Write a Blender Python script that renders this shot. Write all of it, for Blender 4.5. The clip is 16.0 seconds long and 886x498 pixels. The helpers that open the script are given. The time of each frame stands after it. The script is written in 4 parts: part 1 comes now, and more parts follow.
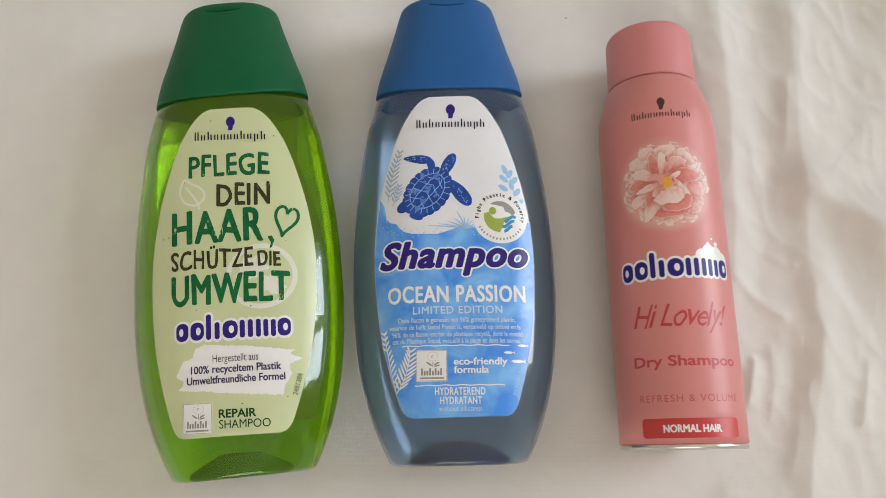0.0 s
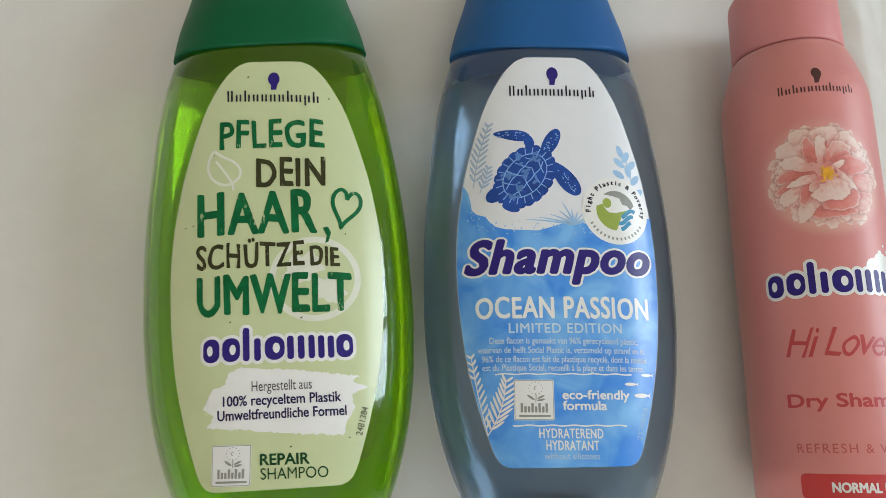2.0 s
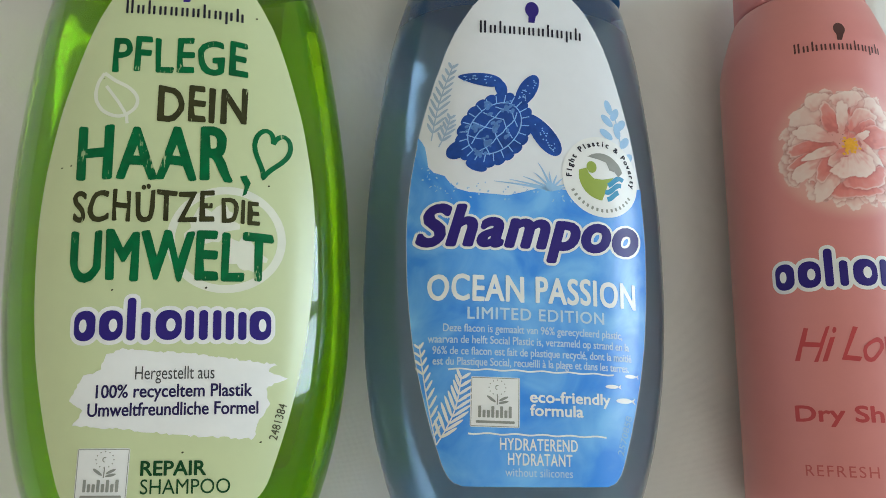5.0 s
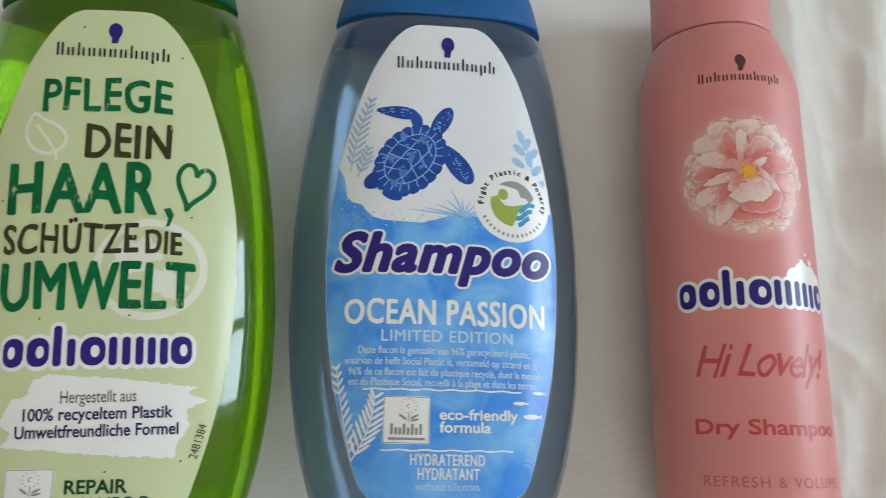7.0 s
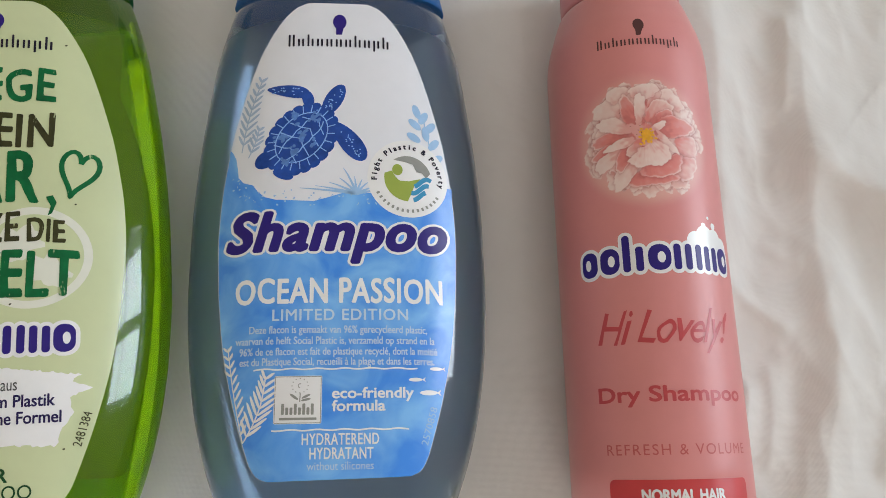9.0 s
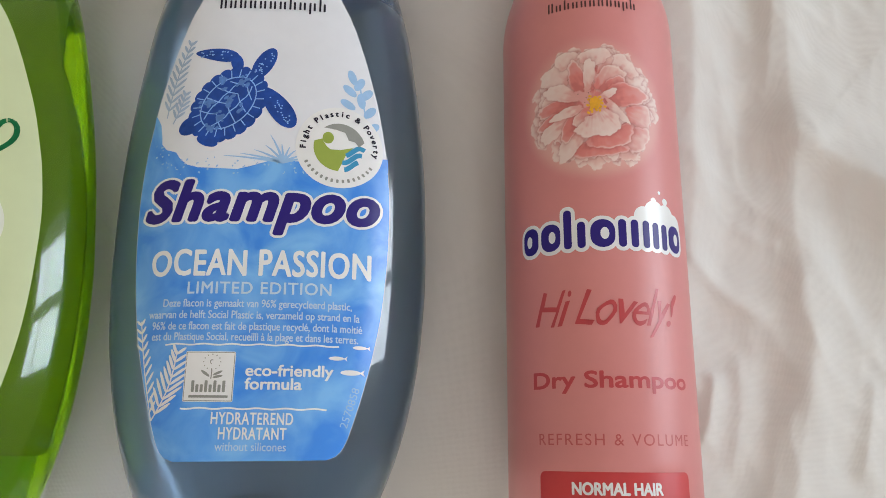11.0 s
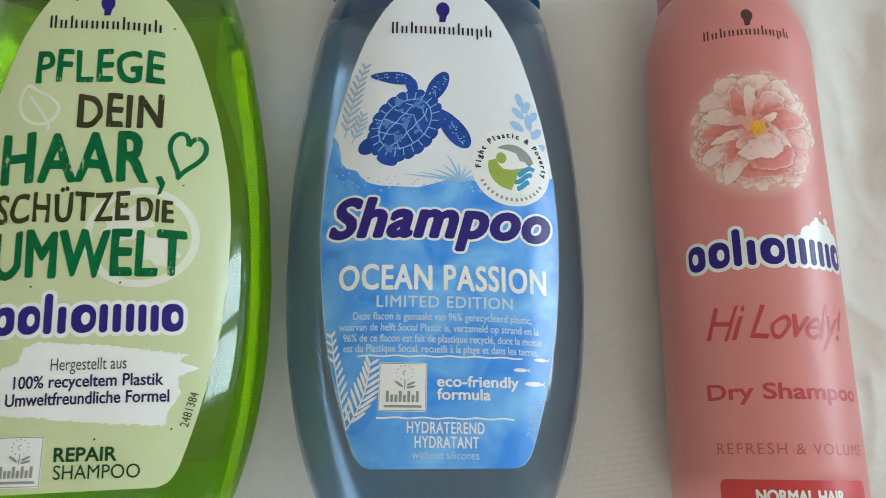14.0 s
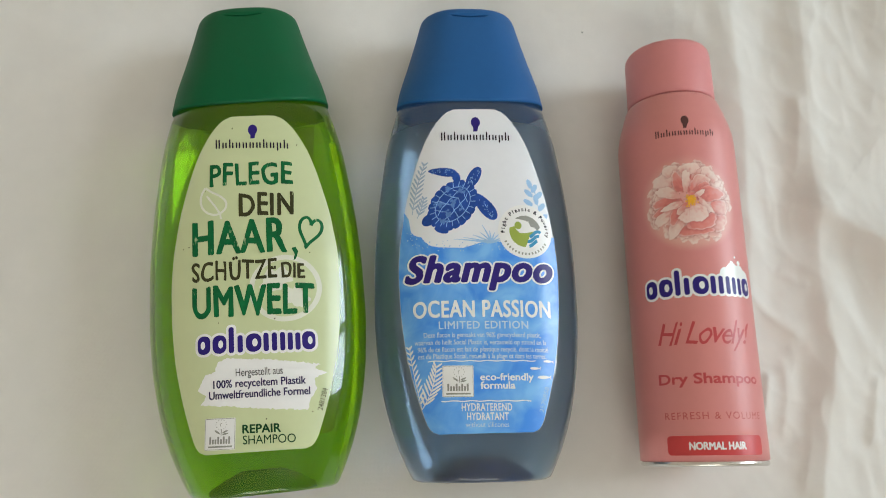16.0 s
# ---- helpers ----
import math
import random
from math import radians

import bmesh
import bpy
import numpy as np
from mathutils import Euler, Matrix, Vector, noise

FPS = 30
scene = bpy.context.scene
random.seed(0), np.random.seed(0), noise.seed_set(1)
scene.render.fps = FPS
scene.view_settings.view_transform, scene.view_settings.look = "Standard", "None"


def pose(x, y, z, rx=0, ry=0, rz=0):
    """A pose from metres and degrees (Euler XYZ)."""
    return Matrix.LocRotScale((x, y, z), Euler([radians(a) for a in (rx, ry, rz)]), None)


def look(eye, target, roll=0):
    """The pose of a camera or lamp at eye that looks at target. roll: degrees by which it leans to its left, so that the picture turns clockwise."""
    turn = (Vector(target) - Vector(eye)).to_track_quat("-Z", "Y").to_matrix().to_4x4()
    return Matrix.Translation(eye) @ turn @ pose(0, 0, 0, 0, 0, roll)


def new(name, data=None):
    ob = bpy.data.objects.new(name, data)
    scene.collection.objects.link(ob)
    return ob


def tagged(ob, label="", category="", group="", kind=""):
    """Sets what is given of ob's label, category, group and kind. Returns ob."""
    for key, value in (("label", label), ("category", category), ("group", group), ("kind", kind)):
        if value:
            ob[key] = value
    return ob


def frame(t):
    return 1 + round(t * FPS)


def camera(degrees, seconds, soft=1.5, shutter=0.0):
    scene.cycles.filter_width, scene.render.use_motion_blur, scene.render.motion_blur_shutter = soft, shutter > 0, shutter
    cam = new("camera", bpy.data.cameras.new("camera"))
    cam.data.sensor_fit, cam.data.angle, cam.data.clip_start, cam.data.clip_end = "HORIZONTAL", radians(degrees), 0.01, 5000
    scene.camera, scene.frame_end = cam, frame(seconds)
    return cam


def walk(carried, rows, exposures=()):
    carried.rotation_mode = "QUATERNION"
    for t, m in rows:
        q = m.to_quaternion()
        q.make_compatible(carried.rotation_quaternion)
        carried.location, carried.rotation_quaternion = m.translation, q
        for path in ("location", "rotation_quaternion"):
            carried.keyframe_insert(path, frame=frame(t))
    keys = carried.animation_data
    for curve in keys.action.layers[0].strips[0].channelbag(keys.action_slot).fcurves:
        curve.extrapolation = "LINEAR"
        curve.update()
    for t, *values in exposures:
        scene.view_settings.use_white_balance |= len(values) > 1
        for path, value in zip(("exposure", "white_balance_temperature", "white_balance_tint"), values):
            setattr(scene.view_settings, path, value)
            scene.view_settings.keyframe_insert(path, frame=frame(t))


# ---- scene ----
cam = camera(60.0, 16.0, soft=0.5, shutter=0.25)
METRES, EYE, TILT, LEAN, TURN = 0.45, 0.35, -75.0, 0.0, 0.0
ROWS = [
    (0.0, 0.0, 0.0, 0.0, 0.0, 0.0, -0.0),
    (0.5, -0.0205, 0.0563, 0.0135, 0.47, -1.89, 0.09),
    (1.0, -0.0545, 0.0929, 0.0143, -0.67, -1.2, -0.03),
    (1.5, -0.0823, 0.1135, 0.0124, -1.03, -1.51, -0.83),
    (2.0, -0.0991, 0.1553, 0.0053, -2.51, -0.69, -1.53),
    (2.5, -0.098, 0.1977, -0.001, -4.33, -0.85, -2.22),
    (3.0, -0.0953, 0.23, -0.0067, -5.28, -0.56, -2.59),
    (3.5, -0.0943, 0.2578, -0.0137, -6.23, -0.83, -3.74),
    (4.0, -0.0922, 0.2628, -0.0136, -6.81, -0.87, -4.52),
    (6.5, -0.0982, 0.2371, -0.0149, -6.1, -0.2, -3.69),
    (7.0, -0.0487, 0.2299, -0.0002, -6.8, -0.19, -3.62),
    (7.5, -0.003, 0.2405, -0.0016, -6.94, 0.2, -2.26),
    (8.0, 0.014, 0.2381, -0.0054, -6.97, 0.25, -1.64),
    (8.5, 0.0175, 0.2334, -0.0175, -6.7, 0.44, -1.41),
    (9.0, 0.0237, 0.2286, -0.0145, -6.19, 0.04, -1.25),
    (9.5, 0.0481, 0.2319, -0.0168, -6.13, 0.87, -2.27),
    (10.0, 0.0915, 0.2402, -0.0202, -3.43, -0.01, -2.3),
    (12.5, 0.0801, 0.2609, -0.0339, -3.39, -0.29, -1.88),
    (13.0, 0.0113, 0.2645, -0.0324, -3.42, 0.23, -2.4),
    (13.5, -0.0129, 0.2595, -0.0283, -3.37, 0.23, -2.68),
    (14.0, -0.0216, 0.2402, -0.0308, -4.09, 0.92, -2.46),
    (14.5, -0.0629, 0.2176, -0.0374, -3.25, 1.29, -3.51),
    (15.0, -0.0688, 0.1408, -0.0149, -1.99, 0.08, -1.81),
    (15.5, -0.0604, 0.0683, -0.0085, -2.14, -0.9, -0.19),
    (16.0, -0.0589, 0.0064, 0.0118, -2.86, 0.07, -0.91),
]
# the clip's own exposure and white balance drift: seconds, stops, kelvin, tint
EXPOSURES = [(0.0, 0.10, 6250, 7), (1.0, 0.10, 6080, 2), (2.0, 0.05, 5970, 1), (4.0, 0.02, 5730, -4), (6.5, 0.02, 5730, -2), (8.0, 0.0, 5870, 5), (10.0, 0.02, 5990, 7),
             (12.5, 0.06, 5870, 4), (14.5, 0.08, 5720, -4), (15.0, 0.1, 5850, -2), (16.0, 0.1, 6050, 1)]
walk(cam, [(t, pose(0, 0, EYE, TILT, LEAN, TURN) @ pose(METRES * x, METRES * y, METRES * z, 90 + pitch, roll, yaw)) for t, x, y, z, yaw, pitch, roll in ROWS],
     exposures=EXPOSURES)

# ---- light ----
world = bpy.data.worlds.new("sky")
scene.world = world
world.use_nodes = True
wn = world.node_tree
sky = wn.nodes.new("ShaderNodeTexSky")
sky.sky_type, sky.sun_disc = "NISHITA", False
sky.sun_elevation, sky.sun_rotation = radians(35), radians(60)
wn.nodes["Background"].inputs["Strength"].default_value = 0.1
wn.links.new(sky.outputs[0], wn.nodes["Background"].inputs["Color"])

WIN_X, WIN_Y, WIN_Z, WIN_W, WIN_H = 2.1, 0.55, 1.17, 1.00, 1.30   # the window's middle, width, height
lamp = bpy.data.lights.new("window_light", "AREA")
lamp.shape, lamp.size, lamp.size_y, lamp.energy = "RECTANGLE", WIN_W, WIN_H, 42.0
lamp.color = (0.955, 0.99, 1.04)
new("window_light", lamp).matrix_world = look((WIN_X + 0.16, WIN_Y, WIN_Z), (0, WIN_Y, WIN_Z))
# warm fill lamp behind an unseen south-wall window, both added to lift the shadows
WEST_X = -2.5
SOUTH_Y, SOUTH_X, SOUTH_Z, SOUTH_W, SOUTH_H = -1.7, -0.05, 1.40, 1.2, 1.5
fill = bpy.data.lights.new("south_fill_light", "AREA")
fill.shape, fill.size, fill.size_y, fill.energy = "RECTANGLE", SOUTH_W, SOUTH_H, 23.5
fill.color = (1.0, 0.875, 0.745)
new("south_fill_light", fill).matrix_world = look((SOUTH_X, SOUTH_Y - 0.16, SOUTH_Z), (SOUTH_X, 0, SOUTH_Z))


# ---- materials ----
def material(name, color, rough=0.5, metal=0.0, vary=0.06, scale=300.0, bump=0.0, bump_scale=2000.0, coat=0.0, coat_rough=0.12,
             transmission=0.0, ior=1.45, sheen=0.0, sub=0.0, wide=25.0, spec=0.5, island=False):
    """Principled surface with colour variation at two scales and fine relief."""
    m = bpy.data.materials.new(name)
    m.use_nodes = True
    nt = m.node_tree
    p = nt.nodes["Principled BSDF"]
    co = nt.nodes.new("ShaderNodeTexCoord")

    def tex(s, detail):
        t = nt.nodes.new("ShaderNodeTexNoise")
        t.inputs["Scale"].default_value, t.inputs["Detail"].default_value = s, detail
        nt.links.new(co.outputs["Object"], t.inputs["Vector"])
        return t

    a, b = tex(scale, 4), tex(wide, 2)
    mean = nt.nodes.new("ShaderNodeMath")
    mean.operation = "ADD"
    nt.links.new(a.outputs[0], mean.inputs[0])
    nt.links.new(b.outputs[0], mean.inputs[1])
    ramp = nt.nodes.new("ShaderNodeMapRange")
    ramp.inputs[1].default_value, ramp.inputs[2].default_value = 0.6, 1.4
    ramp.inputs[3].default_value, ramp.inputs[4].default_value = 1 - vary, 1 + vary
    nt.links.new(mean.outputs[0], ramp.inputs[0])
    mul = nt.nodes.new("ShaderNodeVectorMath")
    mul.operation = "SCALE"
    mul.inputs[0].default_value = color
    nt.links.new(ramp.outputs[0], mul.inputs["Scale"])
    nt.links.new(mul.outputs[0], p.inputs["Base Color"])
    p.inputs["Roughness"].default_value, p.inputs["Metallic"].default_value = rough, metal
    p.inputs["Coat Weight"].default_value, p.inputs["Coat Roughness"].default_value = coat, coat_rough
    p.inputs["Transmission Weight"].default_value, p.inputs["IOR"].default_value = transmission, ior
    p.inputs["Sheen Weight"].default_value = sheen
    p.inputs["Specular IOR Level"].default_value = spec
    if sub:
        p.inputs["Subsurface Weight"].default_value, p.inputs["Subsurface Scale"].default_value = sub, 0.01
        p.inputs["Subsurface Radius"].default_value = (1, 1, 1)
    if bump:
        f = tex(bump_scale, 3)
        bn = nt.nodes.new("ShaderNodeBump")
        bn.inputs["Strength"].default_value, bn.inputs["Distance"].default_value = bump, 0.0004
        nt.links.new(f.outputs[0], bn.inputs["Height"])
        nt.links.new(bn.outputs[0], p.inputs["Normal"])
    return m


def cloth_material():
    """White cotton: plain weave of fine crossing threads, faint slubs and broad unevenness."""
    m = material("white_cotton", (0.745, 0.735, 0.715), rough=0.9, vary=0.03, scale=90, wide=9, sheen=0.15)
    nt = m.node_tree
    p = nt.nodes["Principled BSDF"]
    co = nt.nodes.new("ShaderNodeTexCoord")
    total = None
    for axis in "XY":
        w = nt.nodes.new("ShaderNodeTexWave")
        w.wave_type, w.bands_direction = "BANDS", axis
        w.inputs["Scale"].default_value, w.inputs["Distortion"].default_value = 900, 2.5
        w.inputs["Detail"].default_value, w.inputs["Detail Scale"].default_value = 2, 0.6
        nt.links.new(co.outputs["Object"], w.inputs["Vector"])
        if total is None:
            total = w.outputs["Fac"]
        else:
            s = nt.nodes.new("ShaderNodeMath")
            s.operation = "ADD"
            nt.links.new(total, s.inputs[0])
            nt.links.new(w.outputs["Fac"], s.inputs[1])
            total = s.outputs[0]
    soft = nt.nodes.new("ShaderNodeTexNoise")
    soft.inputs["Scale"].default_value, soft.inputs["Detail"].default_value = 120, 5
    nt.links.new(co.outputs["Object"], soft.inputs["Vector"])
    b1, b2 = nt.nodes.new("ShaderNodeBump"), nt.nodes.new("ShaderNodeBump")
    b1.inputs["Strength"].default_value, b1.inputs["Distance"].default_value = 0.14, 0.0001
    b2.inputs["Strength"].default_value, b2.inputs["Distance"].default_value = 0.25, 0.0008
    nt.links.new(total, b1.inputs["Height"])
    nt.links.new(soft.outputs[0], b2.inputs["Height"])
    nt.links.new(b2.outputs[0], b1.inputs["Normal"])
    nt.links.new(b1.outputs[0], p.inputs["Normal"])
    return m


def water_material():
    """Printed watercolour blue with paler drifts."""
    m = material("watercolour_blue_print", (0.1, 0.3, 0.75), rough=0.4, coat=1.0, coat_rough=0.28, spec=0.3)
    nt = m.node_tree
    p = nt.nodes["Principled BSDF"]
    co = nt.nodes.new("ShaderNodeTexCoord")
    n = nt.nodes.new("ShaderNodeTexNoise")
    n.inputs["Scale"].default_value, n.inputs["Detail"].default_value, n.inputs["Distortion"].default_value = 70, 6, 0.8
    r = nt.nodes.new("ShaderNodeValToRGB")
    r.color_ramp.elements[0].position, r.color_ramp.elements[0].color = 0.36, (0.042, 0.262, 0.87, 1)
    r.color_ramp.elements[1].position, r.color_ramp.elements[1].color = 0.68, (0.21, 0.52, 0.97, 1)
    nt.links.new(co.outputs["Object"], n.inputs["Vector"])
    nt.links.new(n.outputs[0], r.inputs[0])
    nt.links.new(r.outputs[0], p.inputs["Base Color"])
    return m


def brush_material(name, color):
    """Ink laid on with a dry brush: streaks along the stroke where the paper shows through."""
    m = material(name, color, 0.45, vary=0.35, scale=350, wide=90, spec=0.3)
    nt = m.node_tree
    p = nt.nodes["Principled BSDF"]
    co, turn = nt.nodes.new("ShaderNodeTexCoord"), nt.nodes.new("ShaderNodeMapping")
    turn.inputs["Scale"].default_value, turn.inputs["Rotation"].default_value = (1.0, 0.28, 0.6), (0, 0, 0.25)
    nt.links.new(co.outputs["Object"], turn.inputs["Vector"])
    streak, patch = nt.nodes.new("ShaderNodeTexNoise"), nt.nodes.new("ShaderNodeTexNoise")
    streak.inputs["Scale"].default_value, streak.inputs["Detail"].default_value = 1500, 3
    patch.inputs["Scale"].default_value, patch.inputs["Detail"].default_value = 130, 2
    nt.links.new(turn.outputs[0], streak.inputs["Vector"])
    nt.links.new(co.outputs["Object"], patch.inputs["Vector"])
    both = nt.nodes.new("ShaderNodeMath")
    both.operation = "ADD"
    nt.links.new(streak.outputs[0], both.inputs[0])
    nt.links.new(patch.outputs[0], both.inputs[1])
    bare = nt.nodes.new("ShaderNodeMapRange")
    bare.inputs[1].default_value, bare.inputs[2].default_value, bare.inputs[4].default_value = 1.25, 1.33, 0.8
    nt.links.new(both.outputs[0], bare.inputs[0])
    mix = nt.nodes.new("ShaderNodeMix")
    mix.data_type = "RGBA"
    nt.links.new(bare.outputs[0], mix.inputs[0])
    nt.links.new([n for n in nt.nodes if n.type == "VECT_MATH"][0].outputs[0], mix.inputs[6])
    mix.inputs[7].default_value = (0.50, 0.57, 0.32, 1)
    nt.links.new(mix.outputs[2], p.inputs["Base Color"])
    return m


M_CLOTH, M_WATER = cloth_material(), water_material()
M_WALL = material("white_wall_paint", (0.88, 0.82, 0.735), 0.85, vary=0.03, scale=40, wide=2, bump=0.2, bump_scale=300)
M_FLOOR = material("oak_floor", (0.50, 0.38, 0.26), 0.5, vary=0.2, scale=60, wide=4)
M_FRAME = material("white_window_paint", (0.8, 0.8, 0.78), 0.4, vary=0.02)
M_MATTRESS = material("mattress_ticking", (0.7, 0.69, 0.66), 0.9, vary=0.05)
M_GREEN_CAP = material("green_cap_plastic", (0.003, 0.105, 0.036), 0.5, vary=0.04, bump=0.15, bump_scale=2600, spec=0.3)
M_BLUE_CAP = material("blue_cap_plastic", (0.019, 0.112, 0.34), 0.5, vary=0.04, bump=0.15, bump_scale=2600, spec=0.3)
M_GREEN_BODY = material("clear_green_plastic", (0.41, 0.88, 0.0005), 0.09, transmission=0.90, ior=1.30, coat=0.8, coat_rough=0.03, vary=0.04, wide=15, scale=60)
M_GREEN_NECK = material("clear_green_plastic_empty", (0.38, 0.70, 0.01), 0.06, transmission=0.9, ior=1.2, coat=0.6, coat_rough=0.05, vary=0.05)
M_BLUE_BODY = material("clear_blue_grey_plastic", (0.42, 0.61, 0.84), 0.28, transmission=0.93, ior=1.22, coat=1.0, coat_rough=0.03, vary=0.04, wide=15, scale=60)
M_BLUE_NECK = material("clear_blue_plastic_empty", (0.42, 0.58, 0.82), 0.08, transmission=0.9, ior=1.18, coat=0.6, coat_rough=0.05, vary=0.05)
M_BASE_GREEN = material("deep_green_base", (0.004, 0.09, 0.003), 0.5, vary=0.1, spec=0.1)
M_BASE_BLUE = material("deep_blue_base", (0.003, 0.006, 0.075), 0.5, vary=0.1, spec=0.1)
M_LABEL_BACK = material("grey_label_reverse", (0.36, 0.37, 0.36), 0.6, vary=0.05)
PAPER = dict(rough=0.4, coat=1.0, coat_rough=0.28, vary=0.02, wide=60, spec=0.3)
M_LABEL_GREEN = material("pale_green_label", (0.59, 0.66, 0.38), **PAPER)
M_LABEL_WHITE = material("white_label", (0.79, 0.815, 0.88), **PAPER)
M_INK_GREEN = brush_material("green_ink", (0.005, 0.130, 0.038))
M_INK_DEEP = material("deep_green_ink", (0.006, 0.06, 0.016), 0.4, vary=0.1, spec=0.3)
M_INK_OLIVE = brush_material("olive_ink", (0.043, 0.043, 0.014))
M_INK_NAVY = material("navy_ink", (0.022, 0.010, 0.195), 0.38, coat=0.2, coat_rough=0.28, vary=0.06, spec=0.3)
M_INK_BLACK = material("dark_ink", (0.013, 0.012, 0.03), 0.4, vary=0.1, spec=0.3)
M_INK_WHITE = material("white_ink", (0.84, 0.85, 0.86), 0.38, coat=0.8, coat_rough=0.28, vary=0.03)
M_INK_CREAM = material("pale_cream_ink", (0.76, 0.78, 0.68), 0.38, vary=0.03)
M_INK_PALE = material("pale_blue_ink", (0.36, 0.57, 0.85), 0.38, vary=0.12)
M_INK_SOFT = material("soft_white_blue_ink", (0.56, 0.70, 0.88), 0.38, coat=0.8, coat_rough=0.28, vary=0.08)
M_INK_MIST = material("mist_blue_ink", (0.40, 0.52, 0.70), 0.38, vary=0.15)
M_INK_BLUE = material("royal_blue_ink", (0.020, 0.072, 0.35), 0.4, vary=0.35, scale=500, wide=150, spec=0.3)
M_INK_LIGHT = material("light_blue_line_ink", (0.28, 0.48, 0.85), 0.38, vary=0.15)
M_INK_SLATE = material("slate_ink", (0.07, 0.07, 0.075), 0.4, vary=0.1, spec=0.3)
M_INK_DARK_NAVY = material("dark_navy_ink", (0.018, 0.013, 0.085), 0.4, vary=0.08, spec=0.3)
M_INK_FLECK = material("washed_blue_ink", (0.10, 0.22, 0.56), 0.38, vary=0.3, scale=900, wide=300)
M_INK_SALMON = material("salmon_ink", (0.50, 0.085, 0.085), 0.4, coat=0.5, coat_rough=0.42, vary=0.05)
M_INK_GREY = material("grey_ink", (0.30, 0.31, 0.29), 0.38, vary=0.1)
M_INK_LIME = material("olive_lime_ink", (0.33, 0.42, 0.07), 0.38, vary=0.05)
M_INK_TEAL = material("sea_blue_ink", (0.05, 0.30, 0.55), 0.38, vary=0.05)
CAN_PINK = (0.655, 0.245, 0.24)
M_CAN = material("pink_satin_can_lacquer", CAN_PINK, 0.46, coat=0.6, coat_rough=0.42, vary=0.02, bump=0.03, spec=0.4)
M_CAN_CAP = material("pink_cap_plastic", (0.65, 0.25, 0.26), 0.45, vary=0.02, bump=0.08, bump_scale=2500)
M_TIN = material("bare_tin_rim", (0.75, 0.74, 0.72), 0.25, metal=1.0, vary=0.04)
M_INK_RED = material("red_ink", (0.56, 0.035, 0.04), 0.36, coat=0.5, coat_rough=0.42, vary=0.05)
M_INK_ROSE = material("rose_ink", (0.50, 0.045, 0.055), 0.4, coat=0.5, coat_rough=0.42, vary=0.05)
M_INK_BROWN = material("brown_ink", (0.08, 0.025, 0.025), 0.4, vary=0.05)
def pigment_material():
    """Four-colour print whose ink tint is carried by the mesh."""
    m = material("rose_print_ink", (1, 1, 1), 0.46, coat=0.6, coat_rough=0.42, vary=0.02, spec=0.4)
    nt = m.node_tree
    ink = nt.nodes.new("ShaderNodeAttribute")
    ink.attribute_name = "pigment"
    mul = [n for n in nt.nodes if n.type == "VECT_MATH"][0]
    nt.links.new(ink.outputs["Color"], mul.inputs[0])
    return m


M_PIGMENT = pigment_material()
M_YELLOW = material("yellow_stamen_print", (0.85, 0.44, 0.03), 0.36, vary=0.2, scale=900)


# ---- building helpers ----
def part(name, bm, mat, parent=None, label="", smooth=False, recalc=True):
    me = bpy.data.meshes.new(name)
    if recalc:
        bmesh.ops.recalc_face_normals(bm, faces=bm.faces)
    if smooth:
        for f in bm.faces:
            f.smooth = True
    bm.to_mesh(me)
    bm.free()
    for one in (mat if isinstance(mat, list) else [mat]):
        me.materials.append(one)
    ob = new(name, me)
    if parent:
        ob.parent = parent
    return tagged(ob, label) if label else ob


def empty(name, m, label, category, group=""):
    ob = new(name)
    ob.empty_display_size = 0.02
    ob.matrix_world = m
    return tagged(ob, label, category, group)


def box(bm, lo, hi):
    v = bmesh.ops.create_cube(bm, size=1.0)["verts"]
    for q in v:
        q.co = Vector([(a + b) / 2 + c * (b - a) for a, b, c in zip(lo, hi, q.co)])
    return bm


def boxes(*pairs):
    bm = bmesh.new()
    for lo, hi in pairs:
        box(bm, lo, hi)
    return bm


def rings_mesh(rings, close=True):
    """A skin through closed rings of equal count."""
    bm = bmesh.new()
    rows = [[bm.verts.new(p) for p in ring] for ring in rings]
    n = len(rows[0])
    for r, s in zip(rows, rows[1:]):
        for i in range(n):
            bm.faces.new((r[i], r[(i + 1) % n], s[(i + 1) % n], s[i]))
    if close in (True, "first"):
        bm.faces.new(rows[0])
    if close in (True, "last"):
        bm.faces.new(rows[-1])
    return bm


def smooth_profile(keys, y):
    """Monotone-cubic reading of a table of (y, value)."""
    ys = [k[0] for k in keys]
    vs = [k[1] for k in keys]
    if y <= ys[0]:
        return vs[0]
    if y >= ys[-1]:
        return vs[-1]
    i = max(j for j in range(len(ys)) if ys[j] <= y)
    d = [(vs[j + 1] - vs[j]) / (ys[j + 1] - ys[j]) for j in range(len(ys) - 1)]

    def tangent(j):
        if j == 0:
            return d[0]
        if j == len(ys) - 1:
            return d[-1]
        return 0.0 if d[j - 1] * d[j] <= 0 else 2 * d[j - 1] * d[j] / (d[j - 1] + d[j])

    h = ys[i + 1] - ys[i]
    u = (y - ys[i]) / h
    return ((2 * u**3 - 3 * u**2 + 1) * vs[i] + (u**3 - 2 * u**2 + u) * h * tangent(i)
            + (3 * u**2 - 2 * u**3) * vs[i + 1] + (u**3 - u**2) * h * tangent(i + 1))


